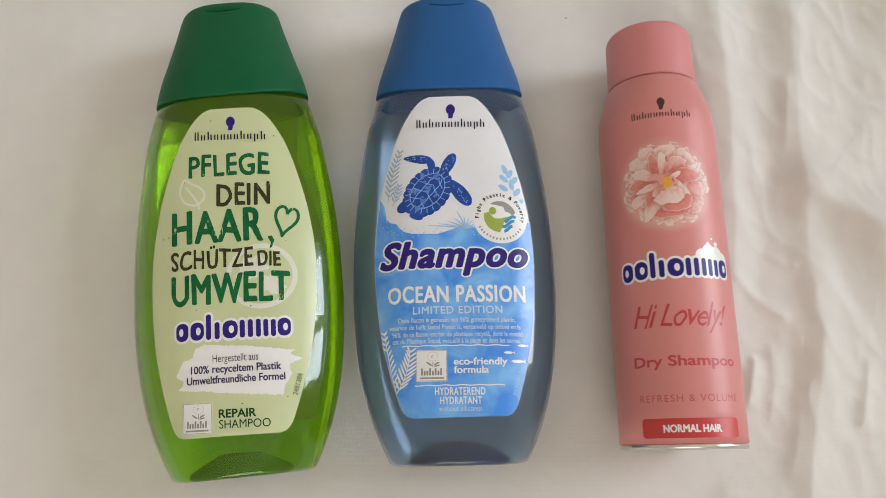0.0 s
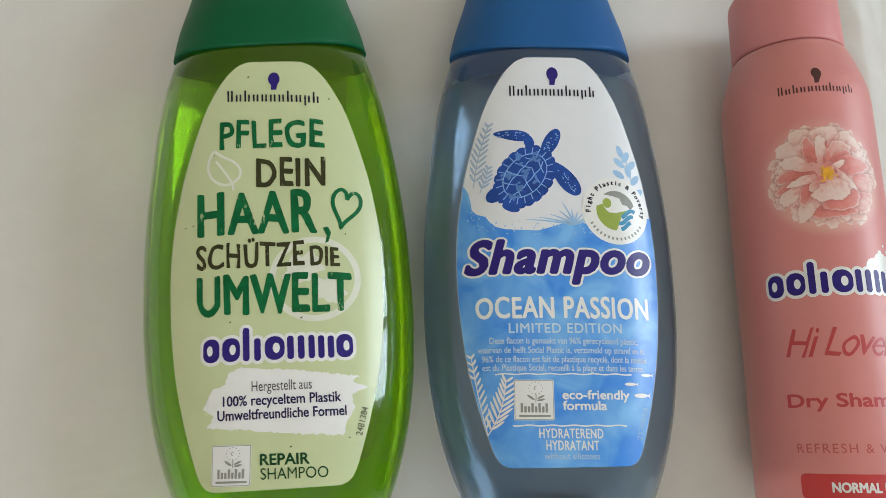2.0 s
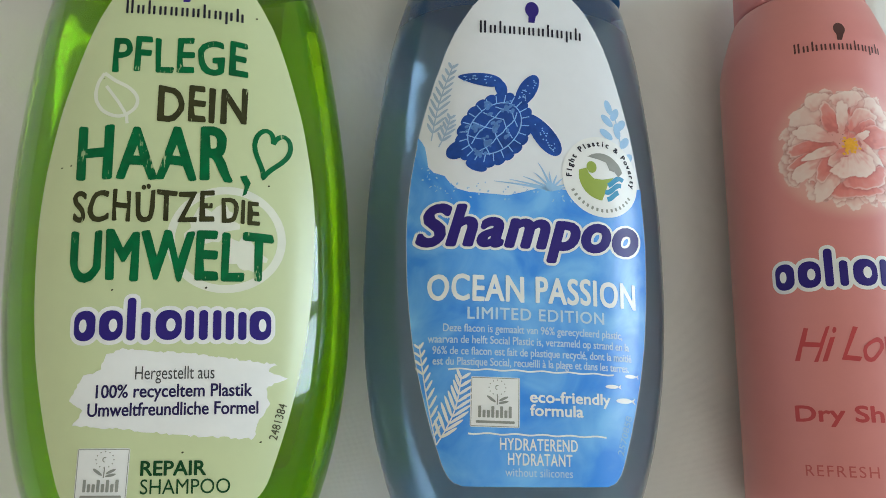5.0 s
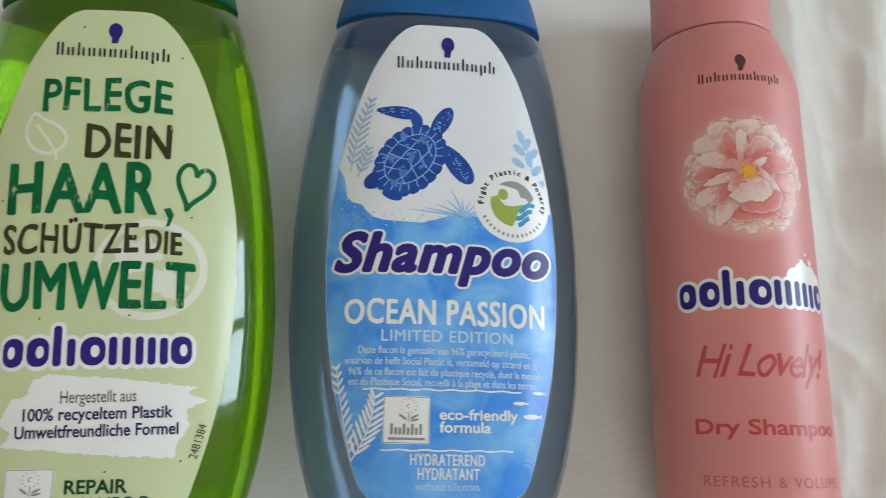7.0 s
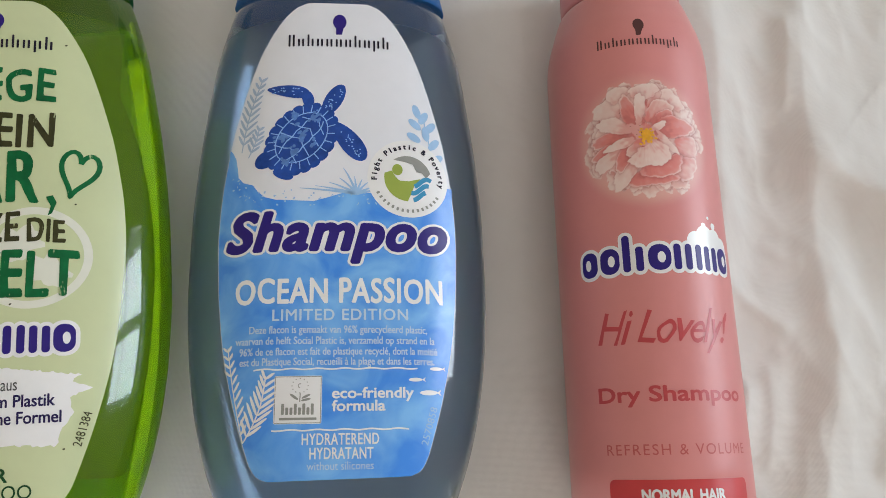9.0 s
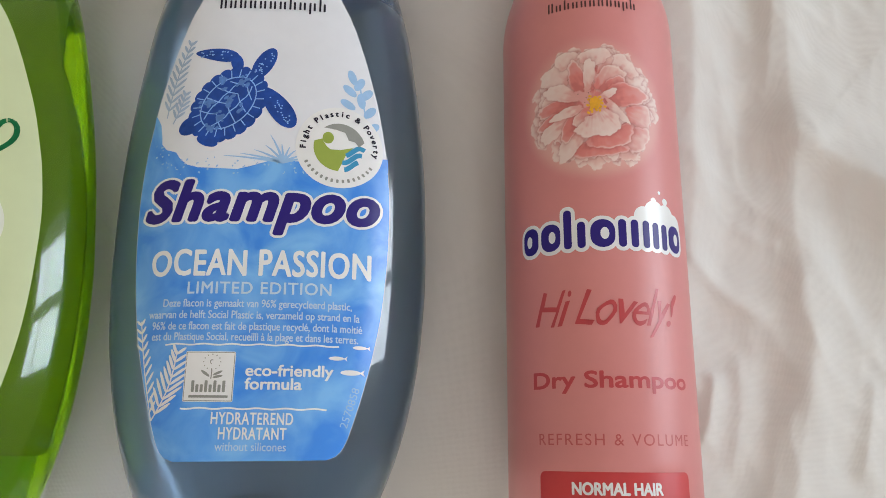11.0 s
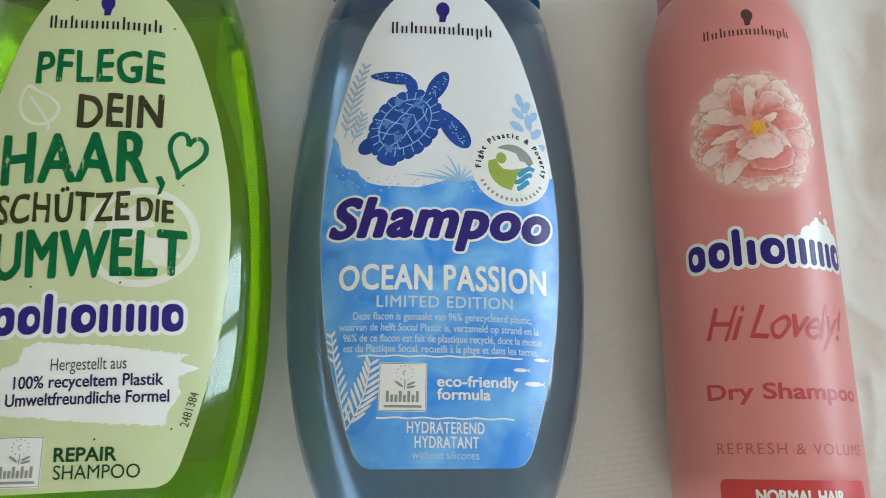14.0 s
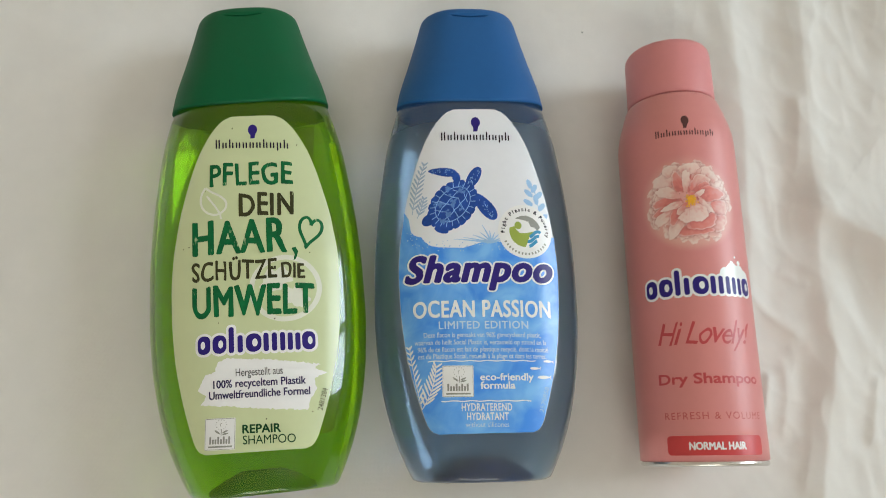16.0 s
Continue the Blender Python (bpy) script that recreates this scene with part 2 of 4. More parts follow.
# ---- flat print shapes, laid on curved surfaces ----
def poly(*loops, stack=0.0):
    """A flat bmesh from closed outlines in millimetres; stack: how much each lies above the one before, where they overlap."""
    bm = bmesh.new()
    for i, loop in enumerate(loops):
        bm.faces.new([bm.verts.new((x, y, stack * i)) for x, y in loop])
    if not stack:
        bmesh.ops.remove_doubles(bm, verts=bm.verts[:], dist=0.004)
    return bm


def ellipse(cx, cy, rx, ry, turn=0.0, n=28, lump=0.0, point=0.0):
    c, s = math.cos(radians(turn)), math.sin(radians(turn))
    out = []
    for i in range(n):
        a = 2 * math.pi * i / n
        k = 1 + lump * math.sin(5 * a + cx) * 0.5 + lump * math.sin(8 * a + cy) * 0.5
        x, y = rx * k * math.cos(a), ry * k * math.sin(a) * (1 - point * (0.5 + 0.5 * math.cos(a)))
        out.append((cx + c * x - s * y, cy + s * x + c * y))
    return out


def round_rect(x0, y0, x1, y1, r, n=5):
    out = []
    for cx, cy, a0 in ((x1 - r, y1 - r, 0), (x0 + r, y1 - r, 90), (x0 + r, y0 + r, 180), (x1 - r, y0 + r, 270)):
        for i in range(n + 1):
            a = radians(a0 + 90 * i / n)
            out.append((cx + r * math.cos(a), cy + r * math.sin(a)))
    return out


def stroke(points, width, taper=False):
    """Quads along a line, as loops."""
    pts = [Vector(p) for p in points]
    left, right = [], []
    for i, p in enumerate(pts):
        d = (pts[min(i + 1, len(pts) - 1)] - pts[max(i - 1, 0)]).normalized()
        w = width / 2 * ((1 - 0.85 * i / (len(pts) - 1)) if taper else 1)
        nrm = Vector((-d.y, d.x)) * w
        left.append(p + nrm)
        right.append(p - nrm)
    return [[tuple(left[i]), tuple(right[i]), tuple(right[i + 1]), tuple(left[i + 1])] for i in range(len(pts) - 1)]


def rounded(points, n=5):
    """A smooth line through the points."""
    out = []
    for i in range(len(points) - 1):
        a, b, c, d = (Vector(points[min(max(j, 0), len(points) - 1)]) for j in (i - 1, i, i + 1, i + 2))
        for k in range(n):
            t = k / n
            out.append(tuple(0.5 * (2 * b + (c - a) * t + (2 * a - 5 * b + 4 * c - d) * t * t + (3 * b - a - 3 * c + d) * t ** 3)))
    return out + [points[-1]]


def ring_stroke(cx, cy, rx, ry, width, n=48):
    pts = ellipse(cx, cy, rx, ry, n=n)
    return stroke(pts + pts[:2], width)


def lettering(text, bold=0.0, shear=0.0, gap=1.0):
    """A flat bmesh of a line in the built-in font; its baseline lies on y = 0."""
    cu = bpy.data.curves.new("line", "FONT")
    cu.body, cu.offset, cu.shear, cu.space_character, cu.resolution_u = text, bold, shear, gap, 4
    ob = new("line", cu)
    me = bpy.data.meshes.new_from_object(ob.evaluated_get(bpy.context.evaluated_depsgraph_get()))
    bpy.data.objects.remove(ob)
    bm = bmesh.new()
    bm.from_mesh(me)
    bpy.data.meshes.remove(me)
    return bm


CAP_HEIGHT = max(v.co.y for v in lettering("H").verts)


def line(text, x0, x1, base, height, slope=0.0, bold=0.0, shear=0.0, gap=1.0, wobble=0.0, fat=0.0):
    """Lettering fitted between x0 and x1 (mm), on a baseline, with capitals of that height; slope in degrees about its left end."""
    bm = lettering(text, bold, shear, gap)
    lo, hi = min(v.co.x for v in bm.verts), max(v.co.x for v in bm.verts)
    k, s = (x1 - x0) / (hi - lo), math.tan(radians(slope))
    for v in bm.verts:
        x = (v.co.x - lo) * k
        y = v.co.y * height / CAP_HEIGHT
        if wobble:
            y += wobble * math.sin(x * 0.55 + x0) * (0.5 + 0.5 * y / height)
            x += wobble * 0.5 * math.sin(y * 0.9 + x * 0.8)
        v.co = (x0 + x, base + y + x * s, 0)
    if fat:
        me = bpy.data.meshes.new("fat")
        bm.to_mesh(me)
        count = 20 if fat > 0.6 else 8
        for i in range(count):
            dx, dy = math.cos(2 * math.pi * i / count), math.sin(2 * math.pi * i / count)
            old = len(bm.verts)
            bm.from_mesh(me)
            bm.verts.ensure_lookup_table()
            for v in bm.verts[old:]:
                v.co += Vector((dx * fat, dy * fat * 0.85, 0.0024 * (i + 1)))
        bpy.data.meshes.remove(me)
    return bm


def letters_of(bm, gap=1.5):
    """Split a line into one flat bmesh a letter: islands whose middles lie close together belong to one letter."""
    islands, seen = [], set()
    for face in bm.faces:
        if face in seen:
            continue
        seen.add(face)
        todo, island = [face], []
        while todo:
            f = todo.pop()
            island.append(f)
            for e in f.edges:
                for g in e.link_faces:
                    if g not in seen:
                        seen.add(g)
                        todo.append(g)
        xs = [v.co.x for f in island for v in f.verts]
        islands.append(((min(xs) + max(xs)) / 2, len(islands), island))
    islands.sort(key=lambda q: q[:2])
    groups = []
    for middle, _, island in islands:
        if groups and middle - groups[-1][0] < gap:
            groups[-1][0] = middle
            groups[-1][1].extend(island)
        else:
            groups.append([middle, list(island)])
    out = []
    for _, faces in groups:
        one, made = bmesh.new(), {}
        for f in faces:
            for v in f.verts:
                if v not in made:
                    made[v] = one.verts.new(v.co)
            one.faces.new([made[v] for v in f.verts])
        out.append(one)
    bm.free()
    return out


def wide_of(text):
    """The natural width of a line over its capitals' height."""
    bm = lettering(text)
    xs = [v.co.x for v in bm.verts]
    bm.free()
    return (max(xs) - min(xs)) / CAP_HEIGHT


def turned(bm, cx, cy, degrees):
    bmesh.ops.rotate(bm, verts=bm.verts, cent=(cx, cy, 0), matrix=Matrix.Rotation(radians(degrees), 3, "Z"))
    return bm


def drape(bm, surface, lift, step=2.2, ystep=5.0, smooth=True):
    """Cut a flat bmesh (mm) finely and lay it on a surface, lift mm above it."""
    xs, ys = [v.co.x for v in bm.verts], [v.co.y for v in bm.verts]
    for lo, hi, st, nrm in ((min(xs), max(xs), step, (1, 0, 0)), (min(ys), max(ys), ystep, (0, 1, 0))):
        for i in range(int(lo // st) + 1, int(hi // st) + 1):
            co = tuple(c * i * st for c in nrm)
            bmesh.ops.bisect_plane(bm, geom=bm.verts[:] + bm.edges[:] + bm.faces[:], plane_co=co, plane_no=nrm, dist=1e-4)
    bmesh.ops.triangulate(bm, faces=bm.faces[:], ngon_method="EAR_CLIP")
    bm.normal_update()
    for f in bm.faces:
        if f.normal.z < 0:
            f.normal_flip()
    for v in bm.verts:
        v.co = surface(v.co.x * 0.001, v.co.y * 0.001, lift * 0.001 + v.co.z * 0.001)
    for f in bm.faces:
        f.smooth = smooth
    return bm


LETTERS = ("text_line", "name_line", "title", "title_halo", "slogan_letter", "batch_code", "sticker_letter")


def print_on(name, bm, mat, parent, surface, lift, label="", step=2.2, ystep=5.0):
    return part(name, drape(bm, surface, lift * 0.75, step, ystep, name not in LETTERS), mat, parent, label, False, False)


def word_bars(x0, x1, base, height, slope=0.0):
    """A trade mark as plain bars: pairs at low height, a few of them taller or hanging."""
    loops, s, k = [], math.tan(radians(slope)), (x1 - x0) / 11
    for i in range(11):
        for j, off in enumerate((0.08, 0.52)):
            x = x0 + k * (i + off)
            y, w = base + s * (x - x0), k * 0.21
            top = 1.0 if (i, j) in ((0, 0), (0, 1), (2, 0), (7, 0), (10, 0)) else 0.64
            low = -0.28 if (i, j) == (9, 0) else 0.0
            loops.append(round_rect(x, y + low * height, x + w, y + top * height, w * 0.3, 2))
    return poly(*loops, stack=0.001)


def bold_mark(x0, x1, base, height, slope=0.0):
    """A bold trade mark as plain rounded bars and discs: outlines for the halo, the marks, and their gaps."""
    k, s = (x1 - x0) / 45.4, math.tan(radians(slope))
    halo, bars, gaps = [], [], []
    for kind, x, w, h in (("disc", 0.0, 5.0, 1), ("disc", 5.9, 5.4, 1), ("bar", 12.2, 2.0, 1.42), ("bar", 15.6, 2.0, 0.95), ("disc", 18.8, 6.0, 1), ("bar", 25.6, 2.0, 1), ("bar", 28.8, 2.0, 1),
                          ("bar", 32.0, 1.9, 1), ("bar", 34.9, 1.9, 0.97), ("bar", 37.8, 1.9, 0.95), ("disc", 40.4, 5.0, 1)):
        a, b = x0 + k * x, x0 + k * (x + w)
        y = base + s * k * x
        r = (b - a) * 0.46
        bars.append(round_rect(a, y, b, y + height * h, r))
        halo.append(round_rect(a - 1.0, y - 1.0, b + 1.0, y + height * h + 1.0, r + 0.9))
        if kind == "disc":
            gaps.append(ellipse((a + b) / 2 + (0.5 if x > 5 else -0.4), y + height * 0.5, (b - a) * 0.18, height * 0.22, n=14))
    return poly(*halo, stack=0.006), poly(*bars), poly(*gaps)


# ---- the room ----
def wall(name, lo, hi):
    return tagged(part(name, boxes((lo, hi)), M_WALL), "plain white painted room wall", "wall", kind="structure")


X0, X1, Y0, Y1, Z0, Z1 = WEST_X, WIN_X, SOUTH_Y, 2.2, -0.55, 2.55
tagged(part("floor", boxes(((X0 - 0.2, Y0 - 0.2, Z0 - 0.1), (X1 + 0.2, Y1 + 0.2, Z0))), M_FLOOR), "brown wooden bedroom floor", "floor", kind="structure")
tagged(part("ceiling", boxes(((X0 - 0.2, Y0 - 0.2, Z1), (X1 + 0.2, Y1 + 0.2, Z1 + 0.1))), M_WALL), "plain white ceiling", "ceiling", kind="structure")
wall("wall_north", (X0 - 0.2, Y1, Z0), (X1 + 0.2, Y1 + 0.2, Z1))
wall("wall_west", (X0 - 0.2, Y0, Z0), (X0, Y1, Z1))


def window_wall(name, x0, x1, cy, cz, w, h):
    """A wall with a window opening through it."""
    a, b, c, d = cy - w / 2, cy + w / 2, cz - h / 2, cz + h / 2
    return tagged(part(name, boxes(((x0, Y0, Z0), (x1, a, Z1)), ((x0, b, Z0), (x1, Y1, Z1)), ((x0, a, Z0), (x1, b, c)), ((x0, a, d), (x1, b, Z1))), M_WALL),
                  "white painted wall with a window opening", "wall", kind="structure")


def window(name, m, w, h):
    thing = tagged(empty(name, m, "white framed two-leaf window in the wall", "window"), kind="structure")
    hw, hh, fr = w / 2 - 0.003, h / 2 - 0.003, 0.05
    part("window_frame", boxes(((0, -hw, -hh), (0.05, -hw + fr, hh)), ((0, hw - fr, -hh), (0.05, hw, hh)),
                               ((0, -hw + fr, -hh), (0.05, hw - fr, -hh + fr)), ((0, -hw + fr, hh - fr), (0.05, hw - fr, hh))), M_FRAME, thing)
    part("window_post", boxes(((0, -0.035, -hh + fr), (0.05, 0.035, hh - fr))), M_FRAME, thing)
    for lo, hi in ((-hw + fr, -0.035), (0.035, hw - fr)):
        part("window_bar", boxes(((0.01, lo, 0.18), (0.04, hi, 0.21))), M_FRAME, thing)


window_wall("wall_east", X1, X1 + 0.2, WIN_Y, WIN_Z, WIN_W, WIN_H)
# unseen opening in the south wall, added so that the fill lamp reaches in
xa, xb, za, zb = SOUTH_X - SOUTH_W / 2, SOUTH_X + SOUTH_W / 2, SOUTH_Z - SOUTH_H / 2, SOUTH_Z + SOUTH_H / 2
ya, yb = Y0 - 0.2, Y0
tagged(part("wall_south", boxes(((X0 - 0.2, ya, Z0), (xa, yb, Z1)), ((xb, ya, Z0), (X1 + 0.2, yb, Z1)), ((xa, ya, Z0), (xb, yb, za)), ((xa, ya, zb), (xb, yb, Z1))), M_WALL),
       "white painted wall with a window opening", "wall", kind="structure")
window("window_1", pose(X1 + 0.07, WIN_Y, WIN_Z), WIN_W, WIN_H)
# this one is unseen, added only to frame the fill lamp
window("added_fill_window", pose(SOUTH_X, Y0 - 0.12, SOUTH_Z, 0, 0, 90), SOUTH_W, SOUTH_H)

# ---- the bed ----
bm = boxes(((-0.72, -0.78, -0.55), (0.72, 1.2, -0.03)))
bmesh.ops.bevel(bm, geom=bm.edges[:], offset=0.04, segments=4, affect="EDGES")
tagged(part("mattress", bm, M_MATTRESS, smooth=False), "thick pale mattress on the floor under the sheet", "mattress")

FOLDS = [  # line of a fold, its height, half-widths to its left and right (m)
    ([(0.137, 0.36), (0.139, 0.24), (0.140, 0.16), (0.137, 0.100), (0.125, 0.03)], 0.0046, 0.018, 0.0085),
    ([(0.186, 0.36), (0.176, 0.22), (0.173, 0.150), (0.172, 0.113), (0.170, 0.086), (0.173, 0.058), (0.170, 0.036), (0.161, 0.0), (0.15, -0.07)], 0.0043, 0.0090, 0.014),
    ([(0.160, 0.137), (0.176, 0.121), (0.191, 0.110), (0.208, 0.102), (0.24, 0.092), (0.29, 0.08)], 0.0046, 0.008, 0.034),
    ([(0.186, 0.124), (0.203, 0.098), (0.220, 0.066), (0.230, 0.03), (0.226, -0.05)], 0.0064, 0.012, 0.018),
    ([(0.215, 0.36), (0.232, 0.26), (0.262, 0.17), (0.30, 0.12)], 0.0140, 0.030, 0.018),
    ([(0.130, 0.084), (0.143, 0.0705), (0.160, 0.0575)], 0.0014, 0.0022, 0.0045),
    ([(0.150, 0.092), (0.158, 0.086), (0.166, 0.084)], 0.0007, 0.0022, 0.0030),
    ([(0.1415, 0.045), (0.139, 0.030), (0.135, 0.018)], 0.0019, 0.0022, 0.0045),
    ([(0.150, 0.052), (0.149, 0.030), (0.145, 0.010)], 0.0010, 0.003, 0.005),
    ([(0.170, 0.185), (0.168, 0.165), (0.165, 0.138)], 0.0011, 0.0030, 0.0035),
    ([(0.193, 0.045), (0.190, 0.030), (0.185, 0.008)], 0.0016, 0.0030, 0.0060),
    ([(0.146, 0.160), (0.150, 0.140), (0.149, 0.115)], 0.0008, 0.004, 0.004),
    ([(0.160, 0.030), (0.157, 0.010), (0.150, -0.015)], 0.0010, 0.003, 0.005),
    ([(0.118, -0.012), (0.135, -0.03), (0.150, -0.06)], 0.0014, 0.006, 0.008),
    ([(-0.03, -0.03), (0.02, -0.05), (0.10, -0.06)], 0.0012, 0.010, 0.010),
    ([(-0.17, 0.25), (-0.20, 0.10), (-0.19, -0.05)], 0.0018, 0.035, 0.03),
    ([(0.045, 0.28), (0.06, 0.240), (0.10, 0.222), (0.13, 0.225)], 0.0022, 0.012, 0.015),
]


def fold_height(X, Y):
    """Relief of the sheet: folds along lines, broad waves, fine crumple."""
    Z = np.zeros_like(X)
    for pts, high, wl, wr in FOLDS:
        best, side, along = np.full_like(X, 1e9), np.zeros_like(X), np.zeros_like(X)
        total = sum(math.dist(a, b) for a, b in zip(pts, pts[1:]))
        run = 0.0
        for (ax, ay), (bx, by) in zip(pts, pts[1:]):
            dx, dy = bx - ax, by - ay
            ln = math.hypot(dx, dy)
            u = np.clip(((X - ax) * dx + (Y - ay) * dy) / ln**2, 0, 1)
            px, py = X - ax - u * dx, Y - ay - u * dy
            d = np.hypot(px, py)
            near = d < best
            best = np.where(near, d, best)
            side = np.where(near, np.sign(-(px * dy - py * dx)), side)
            along = np.where(near, (run + u * ln) / total, along)
            run += ln
        w = np.where(side > 0, wr, wl)
        fade = np.clip(np.minimum(along, 1 - along) / 0.18, 0, 1)
        fade = fade * fade * (3 - 2 * fade)
        Z = Z + high * fade * np.exp(-(best / w) ** 1.55)
    Z = 1.12 * Z + 0.0006 * np.sin(31 * X + 17 * Y) + 0.0004 * np.sin(53 * Y - 21 * X + 1.3) + 0.00025 * np.sin(97 * X + 71 * Y)
    # crumple: soft creases in all directions, stronger where the cloth lies loose
    loose = 0.36 + 0.64 / (1 + np.exp(-(X - 0.135) / 0.012))
    near = (X > -0.3) & (X < 0.32) & (Y > -0.16) & (Y < 0.36)
    rough = np.zeros_like(X)
    for j, i in zip(*np.nonzero(near)):
        x, y = X[j, i], Y[j, i]
        a = noise.noise((22 * x + 26 * y, 11 * x - 9 * y, 3.1))
        b = noise.noise((70 * x + 20 * y, 35 * y - 30 * x, 7.7))
        c = noise.noise((150 * x, 110 * y + 60 * x, 1.7))
        rough[j, i] = 0.0024 * (0.35 - abs(a)) + 0.0014 * (0.3 - abs(b)) + 0.00030 * c
    Z = Z + rough * loose
    return Z


def bed_sheet():
    gx = np.concatenate([np.linspace(-0.70, -0.26, 23)[:-1], np.linspace(-0.26, 0.10, 110)[:-1], np.linspace(0.10, 0.22, 150)[:-1], np.linspace(0.22, 0.30, 40)[:-1], np.linspace(0.30, 0.70, 22)])
    gy = np.concatenate([np.linspace(-0.76, -0.14, 32)[:-1], np.linspace(-0.14, -0.01, 60)[:-1], np.linspace(-0.01, 0.22, 200)[:-1], np.linspace(0.22, 0.34, 60)[:-1], np.linspace(0.34, 1.18, 42)])
    X, Y = np.meshgrid(gx, gy)
    Z = fold_height(X, Y)
    # the sheet lies flat under the weight of the things and rises a little under the green bottle
    rest = np.exp(-(((X - 0.005) / 0.055) ** 4)) * np.exp(-(((Y - 0.10) / 0.14) ** 4))
    rest_can = np.exp(-(((X - 0.099) / 0.022) ** 4)) * np.exp(-(((Y - 0.10) / 0.12) ** 4))
    left = np.exp(-(((X + 0.090) / 0.062) ** 4)) * np.exp(-(((Y - 0.10) / 0.15) ** 4))
    Z = Z * (1 - rest) * (1 - rest_can) * (1 - left) - 0.0003 * (rest + rest_can)
    rise = 1 / (1 + np.exp((X + 0.050) / 0.008)) / (1 + np.exp(-(X + 0.23) / 0.02))
    Z = Z + 0.0038 * rise * np.exp(-(((Y - 0.10) / 0.22) ** 4))
    nx, ny = len(gx), len(gy)
    top = np.stack([X.ravel(), Y.ravel(), Z.ravel()], 1)
    verts = [tuple(v) for v in top] + [(x, y, z - 0.0008) for x, y, z in top]
    off, faces = nx * ny, []
    for j in range(ny - 1):
        for i in range(nx - 1):
            a = j * nx + i
            faces.append((a, a + 1, a + nx + 1, a + nx))
            faces.append((a + off, a + nx + off, a + nx + 1 + off, a + 1 + off))
    rim = [i for i in range(nx)] + [j * nx + nx - 1 for j in range(1, ny)] + [(ny - 1) * nx + i for i in range(nx - 2, -1, -1)] + [j * nx for j in range(ny - 2, 0, -1)]
    for a, b in zip(rim, rim[1:] + rim[:1]):
        faces.append((b, a, a + off, b + off))
    me = bpy.data.meshes.new("bed_sheet")
    me.from_pydata(verts, [], faces)
    for f in me.polygons:
        f.use_smooth = True
    me.materials.append(M_CLOTH)
    return tagged(new("bed_sheet", me), "rumpled off-white cotton sheet spread over the mattress", "bed sheet")


bed_sheet()

# ---- shampoo bottles ----
MID, DEPTH = 0.0212, 0.0210          # height of the bottle's side edges; half its depth
HALF = [(0, 0.0278), (0.0052, 0.0306), (0.0167, 0.0355), (0.0283, 0.0390), (0.040, 0.0414), (0.0523, 0.0430), (0.072, 0.0441), (0.090, 0.0440),
        (0.103, 0.0434), (0.1165, 0.0423), (0.130, 0.0407), (0.144, 0.0387), (0.1615, 0.0344), (0.166, 0.0328), (0.169, 0.0316)]
CAP_HALF = [(0.1605, 0.0351), (0.1725, 0.0328), (0.187, 0.0285), (0.201, 0.0245), (0.2085, 0.0225), (0.2106, 0.0217), (0.2116, 0.0209), (0.2122, 0.0198)]
CAP_DEEP = [(0.1605, 0.0213), (0.172, 0.0204), (0.187, 0.0175), (0.201, 0.0142), (0.2095, 0.0120), (0.2114, 0.0112), (0.2122, 0.0102)]
NECK_Y = 0.1505


def bulge(u):
    """The front's swell across the bottle: 1 in the middle, 0 at the edge."""
    u = min(abs(u), 1.0)
    return (1 - u ** 3) ** 0.7


def bottle_ring(y, a, b, n=144, k=1.0):
    ring = []
    for i in range(n):
        q = 2 * math.pi * i / n
        u = math.cos(q)
        ring.append((a * k * u, y, MID + math.copysign(b * k * bulge(u), math.sin(q)) if abs(math.sin(q)) > 1e-6 else MID))
    return ring


def bottle_front(x, y, lift, wide=1.0):
    """A point on the front, and lift above it."""
    a = smooth_profile(HALF, y) * wide
    e = 0.0004
    z = MID + DEPTH * bulge(x / a)
    s = DEPTH * (bulge((x + e) / a) - bulge((x - e) / a)) / (2 * e)
    n = Vector((-s, 0, 1)).normalized()
    return Vector((x, y, z)) + n * lift


def bottle_back(x, y, lift, wide=1.0):
    p = bottle_front(x, y, lift, wide)
    return Vector((p.x, p.y, 2 * MID - p.z))


LABEL_HALF = [(18.4, 19.0), (18.9, 20.6), (20.2, 22.2), (22.5, 23.6), (26, 24.9), (40.5, 29.1), (56, 32.2), (72, 33.7), (84, 34.1), (96.6, 33.4), (105, 32.2),
              (114, 30.6), (122.5, 28.4), (131, 25.9), (140, 22.6), (147, 18.8), (151, 16.0), (153.8, 13.2), (155.4, 10.8), (155.9, 9.0)]


def label_outline(dx=0.0, dy=0.0, turn=0.0, inset=0.0):
    ys = np.concatenate([np.linspace(18.4, 24, 8)[:-1], np.linspace(24, 145, 30)[:-1], np.linspace(145, 155.9, 10)])
    right = [(smooth_profile(LABEL_HALF, y) * 0.985 - inset, y) for y in ys]
    loop = right + [(-x, y) for x, y in reversed(right)]
    c, s = math.cos(radians(turn)), math.sin(radians(turn))
    return [(dx + c * x - s * (y - 85), dy + 85 + s * x + c * (y - 85)) for x, y in loop]


def back_outline():
    """The back label: shorter than the front one below, and reaching up under the cap."""
    right = [(max(smooth_profile(LABEL_HALF, y) - 2.5, 21.0 if y > 60 else 0.0), y) for y in np.linspace(24.0, 160.5, 46)]
    right = [(right[0][0] - 3.0, 22.5), (right[0][0] - 1.0, 23.0)] + right
    return right + [(-x, y) for x, y in reversed(right)]


